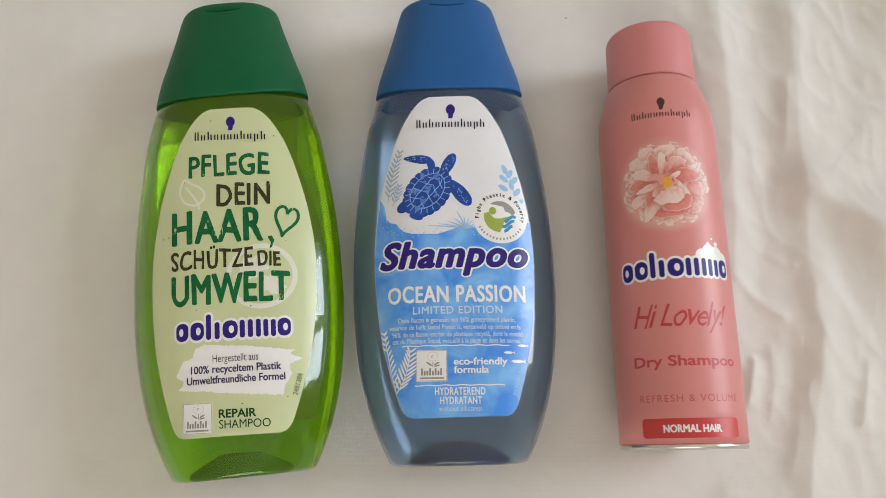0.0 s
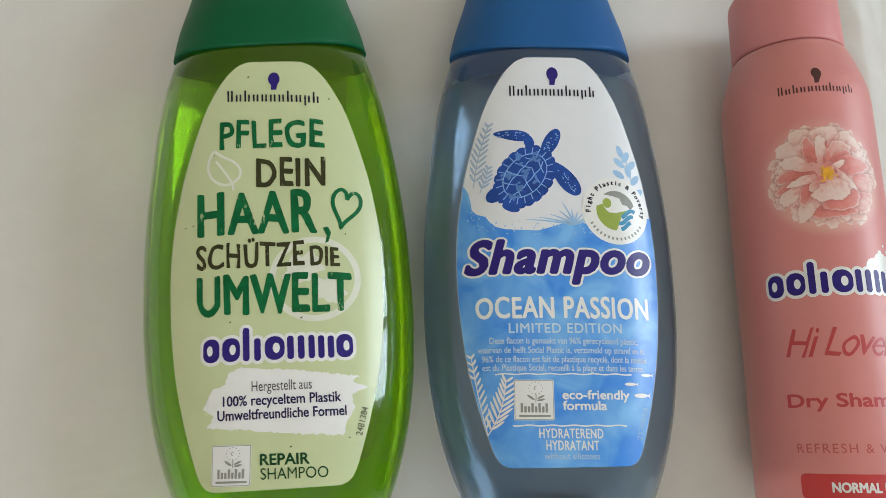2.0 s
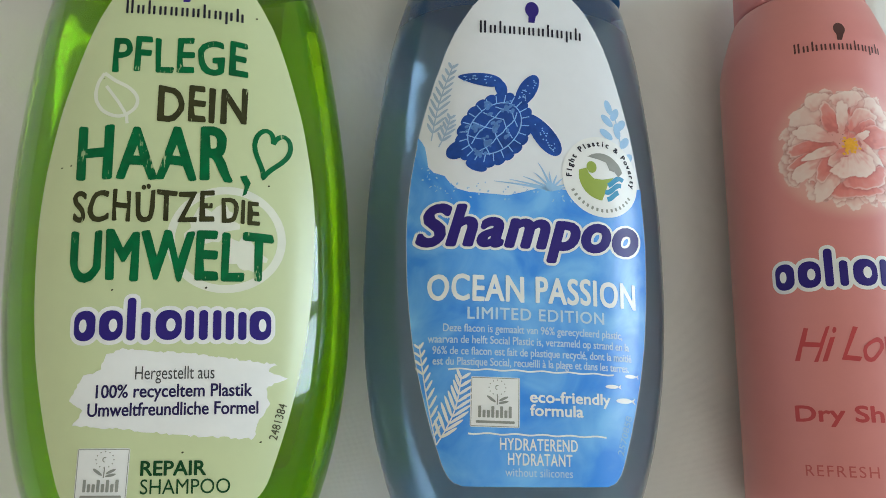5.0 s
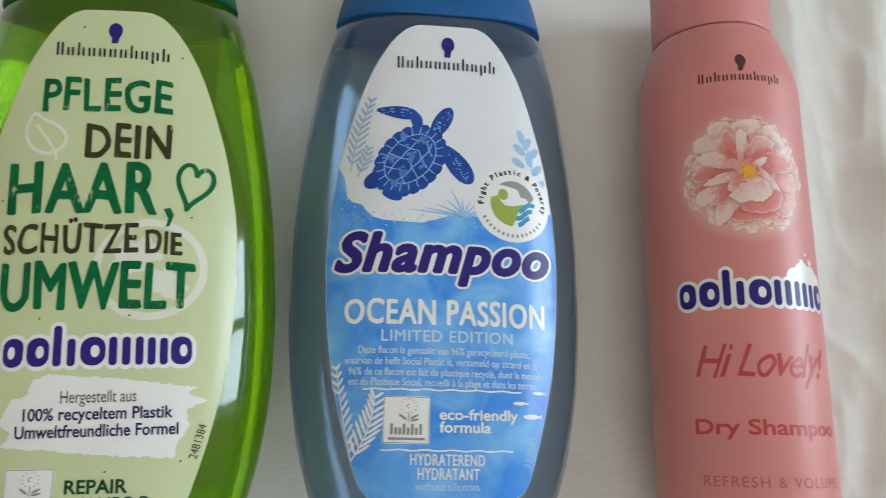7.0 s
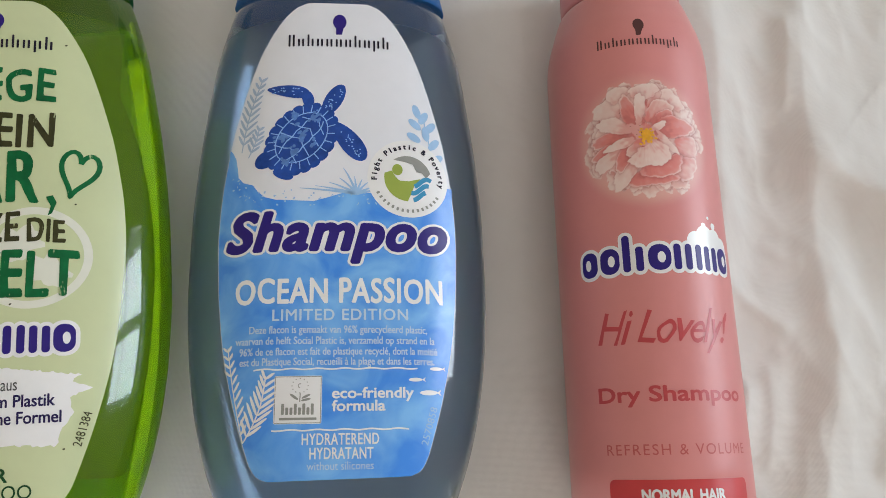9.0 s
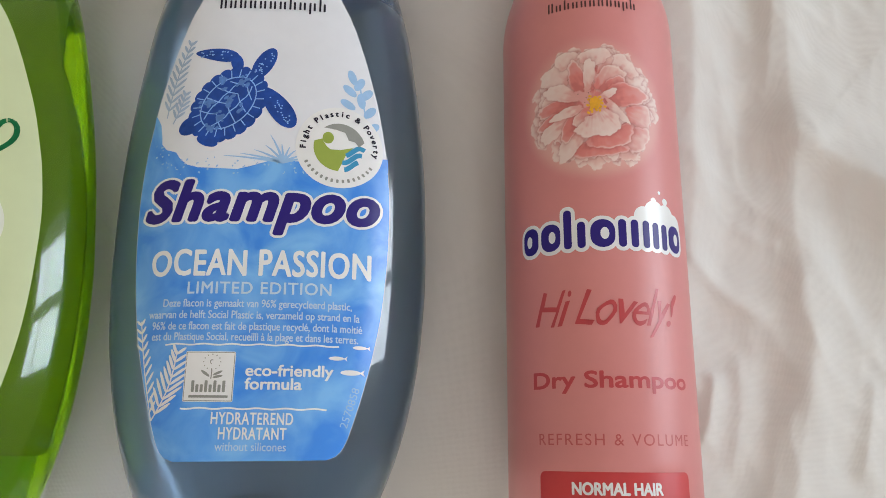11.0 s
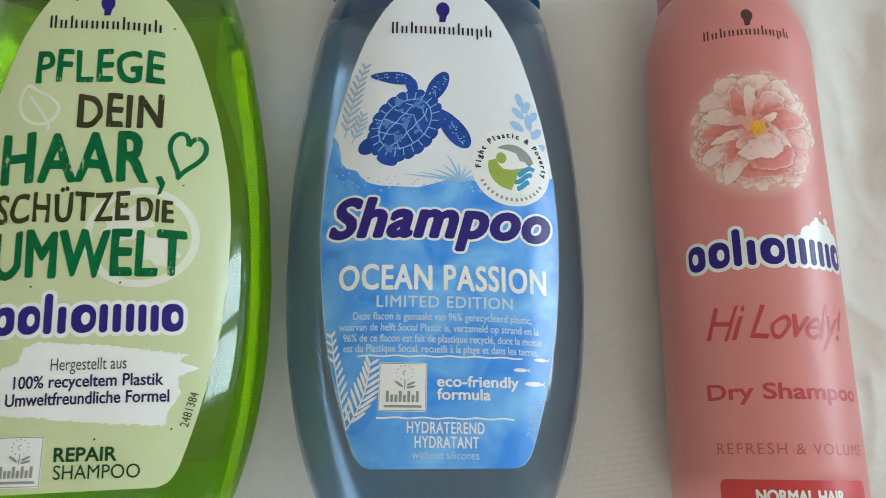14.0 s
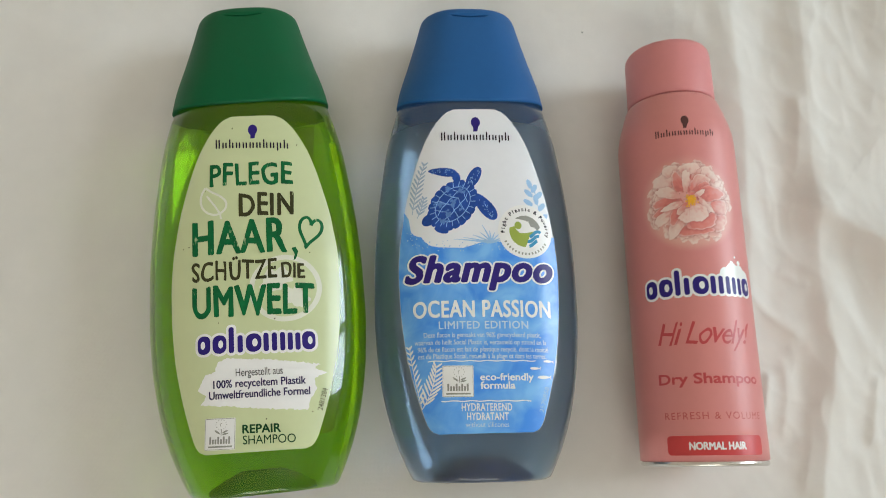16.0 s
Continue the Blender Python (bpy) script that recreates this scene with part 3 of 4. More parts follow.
def bottle(name_label, m, body_mat, neck_mat, cap_mat, base_mat, label_mat, dx, dy, turn, wide=1.0):
    """A flat oval bottle lying on its back: clear body, empty shoulder, base recess, flip cap, front and back label."""
    thing = empty("shampoo_bottle", m, name_label, "shampoo bottle", "shampoo bottles on the sheet")
    def half(y):
        return smooth_profile(HALF, y) * wide

    def front(x, y, lift):
        return bottle_front(x, y, lift, wide)

    def back(x, y, lift):
        return bottle_back(x, y, lift, wide)

    foot = 0.0278 * wide
    ys = [0.0012, 0.003] + list(np.linspace(0.006, NECK_Y, 44))
    rings = [bottle_ring(y, foot, DEPTH, k=k) for y, k in ((0.0004, 0.30), (0.0003, 0.6), (0.0, 0.84), (0.0, 0.90), (0.0002, 0.95))]
    rings += [bottle_ring(y, half(y), DEPTH * min(1, 0.97 + y * 10)) for y in ys]
    part("body", rings_mesh(rings, "first"), body_mat, thing, "", True)
    rings = [bottle_ring(y, half(y), DEPTH * (1 - 34 * max(0.0, y - 0.1590))) for y in np.linspace(NECK_Y, 0.1690, 12)]
    part("shoulder", rings_mesh(rings, "last"), neck_mat, thing, "empty clear shoulder above the liquid", True)
    rings = [bottle_ring(y, foot * k, DEPTH * d) for y, k, d in ((0.0006, 0.78, 0.95), (0.0020, 0.75, 0.95), (0.0040, 0.64, 0.94), (0.0068, 0.45, 0.92), (0.0088, 0.30, 0.88), (0.0093, 0.24, 0.80))]
    part("base_recess", rings_mesh(rings), base_mat, thing, "dark hollow in the base", True)
    # flip cap with a hinge-side rim, and a thumb notch near its end
    ys = list(np.linspace(0.1605, 0.2030, 24)) + list(np.linspace(0.2034, 0.2122, 72))
    rings = []
    for shrink in (0.94, 0.985):
        rings.append([(x * shrink, 0.1607 + 0.0060 * min(1.0, abs(x) / (0.0351 * wide)) ** 3 - 0.0008, MID + (z - MID) * shrink) for x, y, z in bottle_ring(0.1605, 0.0345 * wide, 0.0213)])
    for y in ys:
        ring = []
        for x, yy, z in bottle_ring(y, 1.0, smooth_profile(CAP_DEEP, y), n=144):
            u = min(1.0, abs(x))
            yy += (0.0060 * u ** 3 - 0.0008) * max(0.0, 1 - (y - 0.1605) / 0.03)     # the rim climbs towards the sides
            x *= smooth_profile(CAP_HALF, yy) * wide
            if z > MID:
                edge = 0.2062 + 0.0012 * (x / 0.0085) ** 2          # lower lip of the notch, a shallow crescent
                across, over = max(0.0, 1 - (x / 0.0090) ** 2), y - edge
                slit = math.exp(-((over - 0.0005) / 0.00032) ** 4)
                scoop = max(0.0, 1 - over / 0.0024) if over > 0 else 0.0
                depth = across * (0.0026 * slit + 0.0008 * scoop)
                z -= depth
            ring.append((x, yy, z))
        rings.append(ring)
    part("cap", rings_mesh(rings), cap_mat, thing, "satin plastic flip cap", True)
    label = print_on("label", poly(label_outline(dx, dy, turn)), label_mat, thing, front, 0.08, "", 2.0)
    print_on("back_label", poly(back_outline()), M_LABEL_BACK, thing, back, -0.25, "back label seen through the liquid", 3.0)
    return label, front


def eco_mark(x, y, w, label, surface, slope=0.0):
    """Square certification panel: pale tile, thin border, round star ring, sprig; its writing as plain bars."""
    def t(loops):
        return turned(poly(*loops), x, y, slope)
    print_on("seal_panel", t([round_rect(x, y, x + w, y + w, 0.4)]), M_INK_WHITE, label, surface, 0.20, "square pale certification panel")
    b = [(x + 0.25, y + 0.25), (x + w - 0.25, y + 0.25), (x + w - 0.25, y + w - 0.25), (x + 0.25, y + w - 0.25), (x + 0.25, y + 0.25)]
    bars = [q for i in range(4) for q in stroke(b[i:i + 2], 0.16)]
    cx = x + w * 0.54
    stars = [ellipse(cx + 0.17 * w * math.cos(k * math.pi / 6), y + w * 0.79 + 0.15 * w * math.sin(k * math.pi / 6), 0.16, 0.16, n=8) for k in range(12)]
    sprig = stroke([(cx, y + 0.45 * w), (cx + 0.1, y + 0.6 * w), (cx, y + 0.66 * w)], 0.25)
    leaves = [ellipse(cx - 0.12 * w, y + 0.56 * w, 0.11 * w, 0.028 * w, -35), ellipse(cx + 0.13 * w, y + 0.50 * w, 0.10 * w, 0.026 * w, 12), ellipse(cx + 0.13 * w, y + 0.57 * w, 0.10 * w, 0.026 * w, 25)]
    print_on("seal_drawing", t(bars + stars + sprig + leaves + stroke(ellipse(cx, y + 0.79 * w, 0.45, 0.5)[4:22], 0.22)), M_INK_GREY, label, surface, 0.29)
    n = 8
    letters = [round_rect(x + 0.16 * w + i * 0.088 * w, y + 0.19 * w, x + 0.16 * w + i * 0.088 * w + 0.06 * w, y + (0.42 if i in (0, 3, 5, 7) else 0.34) * w, 0.2) for i in range(n)]
    print_on("seal_writing", t(letters + [round_rect(x + 0.12 * w, y + 0.08 * w, x + 0.9 * w, y + 0.13 * w, 0.15)]), M_INK_GREY, label, surface, 0.30)


def brush_edge(points, rough, step=0.7):
    """A ragged brush outline through points."""
    out = []
    for (ax, ay), (bx, by) in zip(points, points[1:] + points[:1]):
        n = max(1, int(math.dist((ax, ay), (bx, by)) / step))
        for i in range(n):
            u = i / n
            out.append((ax + u * (bx - ax) + random.uniform(-rough, rough), ay + u * (by - ay) + random.uniform(-rough, rough)))
    return out


def heart_line(x0, y0, x1, y1):
    pts = []
    for i in range(41):
        a = 2 * math.pi * i / 40
        hx, hy = 16 * math.sin(a) ** 3, 13 * math.cos(a) - 5 * math.cos(2 * a) - 2 * math.cos(3 * a) - math.cos(4 * a)
        pts.append((hx / 32 + 0.5, (hy + 17) / 29))
    c, s = math.cos(radians(-14)), math.sin(radians(-14))
    out = []
    for u, v in pts:
        x, y = (u - 0.5) * (x1 - x0), (v - 0.5) * (y1 - y0)
        out.append(((x0 + x1) / 2 + c * x - s * y, (y0 + y1) / 2 + s * x + c * y))
    return out


def green_bottle():
    label, f = bottle("clear green shampoo bottle with green cap, lying on the sheet",
                          pose(-0.0803, -0.0088, 0.0042, 0, 0, 5.75), M_GREEN_BODY, M_GREEN_NECK, M_GREEN_CAP, M_BASE_GREEN, M_LABEL_GREEN, 2.2, -2.6, -1.65, 1.018)
    S = -1.35

    def ink(name, bm, mat, lift=0.25, note=""):
        bmesh.ops.translate(turned(bm, 0, 85, -0.55), verts=bm.verts, vec=(0.4, 0, 0))
        return print_on(name, bm, mat, label, f, lift, note)

    # drawn marks under the writing
    leaf = [(-17.0, 122.6), (-18.6, 119.5), (-18.8, 115.5), (-16.6, 112.0), (-12.6, 110.6), (-9.2, 112.6), (-8.6, 115.6), (-10.8, 118.4), (-14.2, 120.4), (-17.0, 122.6)]
    leaf = rounded(leaf)
    ink("leaf_drawing", poly(*(stroke(leaf, 0.9) + stroke([(-16.4, 119), (-13.2, 114.5), (-11.0, 110.8), (-10.8, 108.6)], 0.8))), M_INK_CREAM, 0.16, "pale brushed outline of a leaf")
    ink("globe_drawing", poly(*(ring_stroke(14.0, 78.2, 13.2, 12.6, 2.0) + [ellipse(10.5, 82, 6.0, 4.4, 20, lump=0.3), ellipse(18, 74.5, 5.2, 3.8, -30, lump=0.3)])), M_INK_CREAM, 0.13, "pale brushed ring with patches")
    patch = [(-21.0, 40.2), (-18.0, 45.8), (-14.0, 47.0), (-13.0, 50.6), (-9.0, 51.8), (8.0, 50.0), (26.0, 47.2), (24.0, 45.6), (28.4, 44.0), (23.6, 41.4), (24.5, 38.0), (21.5, 33.0), (21.0, 29.8), (5.2, 31.4), (-9.9, 33.6), (-19.8, 34.6), (-17.5, 38.0)]
    ink("brush_patch", poly(brush_edge(patch, 0.28)), M_INK_WHITE, 0.15, "ragged white brush patch")
    # trade mark as plain shapes
    ink("emblem", poly(ellipse(2.9, 146.9, 1.9, 2.4, 0), [(1.9, 143.0), (3.6, 143.0), (4.2, 145.6), (2.0, 145.6)]), M_INK_NAVY, 0.25, "small navy oval emblem")
    ink("trade_mark", word_bars(-12.7, 18.0, 139.5, 4.0, -3.0), M_INK_BLACK, 0.25, "row of small dark bars")["kind"] = "stuff"
    halo, blocks, holes = bold_mark(-20.6, 24.7, 54.0, 7.2, S)
    ink("trade_mark_halo", halo, M_INK_WHITE, 0.15, "white outline of the mark")
    ink("trade_mark_print", blocks, M_INK_NAVY, 0.34, "navy rounded bars and discs")
    ink("trade_mark_gap", holes, M_INK_WHITE, 0.41)
    # brush lettering
    for text, x0, x1, y, h, mat, fat in (("PFLEGE", -14.9, 18.2, 123.1, 9.4, M_INK_GREEN, 0.29), ("DEIN", -3.3, 18.3, 109.4, 9.4, M_INK_OLIVE, 0.29),
                                         ("HAAR", -22.1, 15.1, 94.3, 13.6, M_INK_GREEN, 0.45), ("SCHÜTZE", -22.6, 10.7, 83.4, 7.6, M_INK_OLIVE, 0.21),
                                         ("DIE", 13.0, 21.6, 82.4, 6.0, M_INK_OLIVE, 0.21), ("UMWELT", -22.1, 24.8, 68.8, 11.8, M_INK_GREEN, 0.45)):
        for letter in letters_of(line(text, x0, x1, y, h, S, 0.0, 0.0, 1.08, 0.4, fat)):
            ink("slogan_letter", letter, mat, 0.25, ("green" if mat is M_INK_GREEN else "dark olive") + " brush-painted letter")
    ink("slogan_comma", poly([(17.0, 94.6), (18.6, 95.0), (19.6, 93.0), (18.6, 90.0), (17.6, 89.4), (18.2, 92.0)]), M_INK_GREEN)
    ink("heart_drawing", poly(*stroke(heart_line(19.8, 94.3, 28.6, 107.3), 1.25)), M_INK_GREEN, 0.25, "green brushed outline of a heart")
    ink("text_line", line("Hergestellt aus", -6.0, 11.9, 44.6, 3.0, S, 0.0), M_INK_SLATE)
    ink("text_line", line("100% recyceltem Plastik", -14.6, 20.4, 40.7, 2.9, S, 0.0, fat=0.075), M_INK_DARK_NAVY)
    ink("text_line", line("Umweltfreundliche Formel", -16.3, 21.8, 36.6, 2.9, S, 0.0, fat=0.075), M_INK_DARK_NAVY)
    ink("text_line", line("REPAIR", -3.8, 10.4, 23.0, 3.1, S - 1, fat=0.12), M_INK_DEEP)
    ink("text_line", line("SHAMPOO", -3.8, 15.8, 18.9, 3.2, S - 1, 0.0), M_INK_DEEP)
    ink("batch_code", turned(line("2481384", 26.0, 34.6, 29.2, 1.9), 26.0, 29.2, 74), M_INK_OLIVE)
    eco_mark(-18.8, 18.0, 11.8, label, f, -3.0)
    # stray ink specks
    ink("ink_speck", poly(*[ellipse(x, y, r, r * 0.7, 30, 8) for x, y, r in ((20.6, 139.8, 0.35), (-24, 98.0, 0.3), (-26.4, 97.6, 0.3), (-5.5, 148.0, 0.35), (9.5, 66.0, 0.35), (24.0, 92.5, 0.3), (-12.2, 66, 0.3), (5.2, 27.6, 0.3), (22.4, 29.0, 0.3), (-17.0, 121, 0.2))]), M_INK_OLIVE)["kind"] = "stuff"


def fern(bm_loops, base, tip, leaf_len, n, width, bend=0.0):
    b, t = Vector(base), Vector(tip)
    d = t - b
    side = Vector((-d.y, d.x)).normalized()
    spine = [b + d * (i / 12) + side * bend * math.sin(math.pi * i / 12) for i in range(13)]
    bm_loops += stroke([tuple(p) for p in spine], width * 0.55)
    ang = math.degrees(math.atan2(d.y, d.x))
    for i in range(n):
        u = (i + 1) / (n + 0.5)
        p = b + d * u + side * bend * math.sin(math.pi * u)
        ln = leaf_len * (1.0 - 0.55 * abs(u - 0.35) / 0.65)
        for s in (-1, 1):
            a = ang + s * 38
            c = p + Vector((math.cos(radians(a)), math.sin(radians(a)))) * ln / 2
            bm_loops.append(ellipse(c.x, c.y, ln / 2, width * 0.62, a, n=12))


def blue_bottle():
    label, f = bottle("clear blue-grey shampoo bottle with blue cap, lying on the sheet",
                          pose(0.0068, -0.0042, 0.0002, 0, 0, 1.4), M_BLUE_BODY, M_BLUE_NECK, M_BLUE_CAP, M_BASE_BLUE, M_LABEL_WHITE, 0.0, 0.0, 0.3)

    def ink(name, bm, mat, lift=0.25, note="", step=2.2):
        return print_on(name, bm, mat, label, f, lift, note, step)

    # watercolour sea below a white crest
    low = [p for p in label_outline(0, 0, 0.3, 0.15)]
    crest = [(-31.1, 110.4), (-30.2, 109.2), (-29.2, 107.2), (-28.6, 104.0), (-28.3, 101.4), (-26.8, 99.6), (-24.0, 98.6), (-22.6, 96.6), (-20.5, 94.8), (-17.5, 93.9), (-13.0, 93.6), (-7.0, 93.3),
             (-3.0, 94.4), (1.0, 95.7), (5.0, 96.2), (8.6, 95.8), (13.0, 96.6), (19.0, 97.4), (25.0, 97.8), (32.9, 99.4)]
    side_r = [(x, y) for x, y in low if x > 0 and y < 99.0]
    side_l = [(x, y) for x, y in low if x < 0 and y < 110.5]
    ink("sea_print", poly(side_r + list(reversed(crest)) + side_l), M_WATER, 0.13, "mottled watercolour blue field", 2.0)
    loops = []
    for i in range(70):
        x = random.uniform(-30, 30)
        y = 94.5 + random.uniform(-2.5, 2.2) + (8 * max(0, (-x - 24) / 8))
        loops.append(ellipse(x, y, random.uniform(0.12, 0.45), random.uniform(0.1, 0.3), random.uniform(0, 180), n=7))
    ink("sea_spray", poly(*loops), M_INK_PALE, 0.17, "pale blue spatter along the crest")
    # plants
    loops = []
    fern(loops, (-24.6, 28.0), (-29.4, 53.0), 4.0, 11, 0.52, 0.4)
    fern(loops, (-24.6, 28.0), (-18.9, 45.2), 6.0, 9, 0.64, -1.3)
    ink("fern_print", poly(*[[p for p in l] for l in loops if max(abs(x) - smooth_profile(LABEL_HALF, y) for x, y in l) < -0.1], stack=0.002), M_INK_WHITE, 0.22, "white fern fronds")
    loops = []
    fern(loops, (-27.6, 109.0), (-22.0, 131.5), 4.6, 10, 0.62, 0.8)
    fern(loops, (-25.6, 107.0), (-22.6, 116.0), 3.6, 5, 0.6, -0.4)
    ink("seaweed_print", poly(*[l for l in loops if max(abs(x) - smooth_profile(LABEL_HALF, y) for x, y in l) < -0.1], stack=0.002), M_INK_MIST, 0.16, "faint blue seaweed frond")
    loops = stroke([(27.2, 104), (26.2, 112), (24.4, 121)], 0.4)
    for x, y, a in ((22.6, 122.0, 110), (24.6, 120.2, 60), (22.0, 117.8, 140), (26.6, 117.4, 50), (21.6, 113.6, 150), (25.2, 115.2, 100), (27.6, 112.2, 50), (24.2, 110.0, 150), (28.4, 107.6, 40)):
        loops.append(ellipse(x, y, 2.3, 1.15, a, n=14))
    ink("sprig_print", poly(*[l for l in loops if max(abs(x) - smooth_profile(LABEL_HALF, y) for x, y in l) < -0.1], stack=0.002), M_INK_PALE, 0.16, "pale blue leafy sprig")
    loops = []
    for a, ln in ((165, 12), (150, 9), (128, 8), (110, 11), (95, 7), (75, 6), (55, 6), (30, 6), (172, 16), (15, 7)):
        c, s = math.cos(radians(a)), math.sin(radians(a))
        loops += stroke([(5 + c * ln * u, 95.5 + s * ln * u * (1 - 0.25 * u)) for u in (0, 0.35, 0.7, 1.0)], 0.9, True)
    ink("grass_print", poly(*loops), M_INK_PALE, 0.19, "pale blue tuft of grass")
    # emblem of plain ovals
    shell, co, si = [], math.cos(radians(50)), math.sin(radians(50))
    for q in range(132):
        a = 2 * math.pi * q / 132
        k = 0.955 + 0.06 * abs(math.sin(11 * a)) ** 0.6
        shell.append((-10.6 + co * 12.4 * k * math.cos(a) - si * 9.0 * k * math.sin(a), 112.0 + si * 12.4 * k * math.cos(a) + co * 9.0 * k * math.sin(a)))
    ink("emblem_oval", poly(shell, ellipse(-20.6, 106.0, 3.4, 2.4, 35), ellipse(-15.6, 101.3, 3.0, 1.4, -20)), M_INK_BLUE, 0.20, "dark blue oval emblem")
    ink("emblem_lobe", poly(ellipse(-14.6, 127.0, 6.2, 2.5, 172, 30, 0, 0.5)), M_INK_BLUE, 0.20)
    ink("emblem_lobe", poly(ellipse(-8.9, 124.4, 1.7, 2.6, 15)), M_INK_BLUE, 0.20)
    ink("emblem_lobe", poly(ellipse(-1.5, 124.3, 5.4, 2.5, 60)), M_INK_BLUE, 0.20)
    ink("emblem_lobe", poly(ellipse(2.9, 111.4, 7.2, 3.5, 128, 30, 0, 0.3)), M_INK_BLUE, 0.20)
    inner = ellipse(-10.6, 112.4, 8.8, 6.0, 48, 36)
    lines_ = stroke(inner + inner[:2], 0.32)
    c, s = math.cos(radians(48)), math.sin(radians(48))

    def on(u, v):
        return (-10.6 + c * u - s * v, 112.4 + s * u + c * v)

    for k in range(22):
        a = 2 * math.pi * k / 22
        lines_ += stroke([on(8.8 * math.cos(a), 6.0 * math.sin(a)), on(11.2 * math.cos(a), 8.2 * math.sin(a))], 0.3)
    for x in (-5.6, -1.6, 2.4, 6.0):
        h = 2.2 - 0.12 * abs(x)
        lines_ += stroke([on(x - 1.2, -5.6 * math.sqrt(max(0, 1 - (x / 8.8) ** 2))), on(x, -h), on(x + 1.2, 0), on(x, h), on(x - 1.2, 5.6 * math.sqrt(max(0, 1 - (x / 8.8) ** 2)))], 0.32)
    for v in (-2.1, 2.1):
        lines_ += stroke([on(-7.8, v * 0.7), on(-5.6, v), on(-3.4, v * 1.15), on(-1.6, v), on(0.6, v * 1.15), on(2.4, v), on(4.4, v * 1.1), on(6.0, v), on(7.8, v * 0.6)], 0.32)
    ink("emblem_joint", poly(*lines_), M_INK_LIGHT, 0.27, "pale blue joint lines")
    spots = [ellipse(cx0 + along * math.cos(radians(an)) - off * math.sin(radians(an)), cy0 + along * math.sin(radians(an)) + off * math.cos(radians(an)), 0.24, 0.2, 0, 7)
             for cx0, cy0, r, an in ((-14.8, 127, 4.6, 172), (-1.5, 124.3, 3.8, 60), (3.6, 110.4, 5.0, 128)) for along, off in [(random.uniform(-r, r), random.uniform(-1.2, 1.2)) for _ in range(22)]]
    ink("emblem_spot", poly(*spots, stack=0.001), M_INK_LIGHT, 0.24)
    flecks = []
    for x, y, count in ((-16.0, 112.6, 14), (-12.4, 118.6, 12), (-6.4, 119.0, 12), (-10.2, 113.4, 12), (-12.8, 108.4, 16), (-15.0, 104.8, 12), (-7.2, 110.2, 5)):
        for _ in range(count):
            r = random.uniform(0.25, 0.55)
            flecks.append(ellipse(x + random.gauss(0, 0.9), y + random.gauss(0, 0.8), r * random.uniform(1, 2.0), r, 48 + random.gauss(0, 25), n=9))
    ink("emblem_fleck", poly(*flecks, stack=0.0008), M_INK_FLECK, 0.25, "pale washed flecks")
    # round sticker
    cx, cy, r = 19.7, 100.6, 11.7
    ink("sticker", poly(ellipse(cx, cy, r, r, 0, 48)), M_INK_WHITE, 0.24, "round white sticker")
    def arc_of(ox, oy, rad, a0, a1, n=18):
        return [(cx + ox + rad * math.cos(radians(a0 + (a1 - a0) * i / n)), cy + oy + rad * math.sin(radians(a0 + (a1 - a0) * i / n))) for i in range(n + 1)]

    ink("sticker_swirl", poly(arc_of(0, 0, 6.9, 168, 268) + [(cx + 0.6, cy - 5.0), (cx + 1.6, cy - 2.4), (cx + 3.6, cy + 0.2), (cx + 0.2, cy - 0.8)] + arc_of(0.4, 3.6, 5.2, 238, 196)), M_INK_LIME, 0.31, "olive green swirl")
    ink("sticker_dot", poly(ellipse(cx - 3.1, cy + 2.5, 1.5, 1.7)), M_INK_LIME, 0.33)
    ink("sticker_swirl", poly(arc_of(0, 0, 6.9, 128, 18) + [(cx + 5.2, cy + 0.6), (cx + 4.0, cy + 2.0), (cx + 2.4, cy + 2.2), (cx + 1.4, cy + 4.4), (cx - 1.0, cy + 5.0)]), M_INK_GREY, 0.31, "grey swirl")
    waves = []
    for k, (u0, u1) in enumerate(((1.4, 5.0), (0.8, 6.0), (1.8, 6.7))):
        waves += stroke([(cx + u, cy - 5.4 + 2.0 * k + 1.1 * math.sin((u - 3.4) * 0.8) + 0.1 * u) for u in np.linspace(u0, u1, 12)], 1.35)
    ink("sticker_waves", poly(*waves), M_INK_TEAL, 0.31, "sea blue waves")
    for text, a0, a1, rad in (("Fight Plastic & Poverty", 182, -8, 9.0),):
        step = (a1 - a0) / (len(text) - 1)
        for i, ch in enumerate(text):
            if ch == " ":
                continue
            a = a0 + step * i
            half = wide_of(ch) * 0.75
            bm = line(ch, -half, half, 0, 1.5, fat=0.10)
            turned(bm, 0, 0, a - 90)
            bmesh.ops.translate(bm, verts=bm.verts, vec=(cx + rad * math.cos(radians(a)), cy + rad * math.sin(radians(a)), 0))
            ink("sticker_letter", bm, M_INK_BLACK, 0.32)
    ink("sticker_bars", poly(*[turned_loop(round_rect(-0.32, -0.5, 0.32, 0.5, 0.2), cx, cy, 9.8, 208 + i * 8.6) for i in range(15)]), M_INK_GREY, 0.32)
    # trade mark as plain shapes
    ink("emblem", poly(ellipse(0.1, 149.6, 2.0, 2.5), [(-1.0, 145.4), (0.8, 145.4), (1.4, 148.4), (-0.9, 148.4)]), M_INK_NAVY, 0.25, "small navy oval emblem")
    ink("trade_mark", word_bars(-15.1, 15.3, 141.4, 3.9, -0.2), M_INK_BLACK, 0.25, "row of small dark bars")["kind"] = "stuff"
    # lettering
    ink("title_halo", line("Shampoo", -30.4, 30.2, 79.4, 10.6, -0.2, 0.0, 0.28, 1.08, 0, 1.5), M_INK_WHITE, 0.20, "white outline of the title")
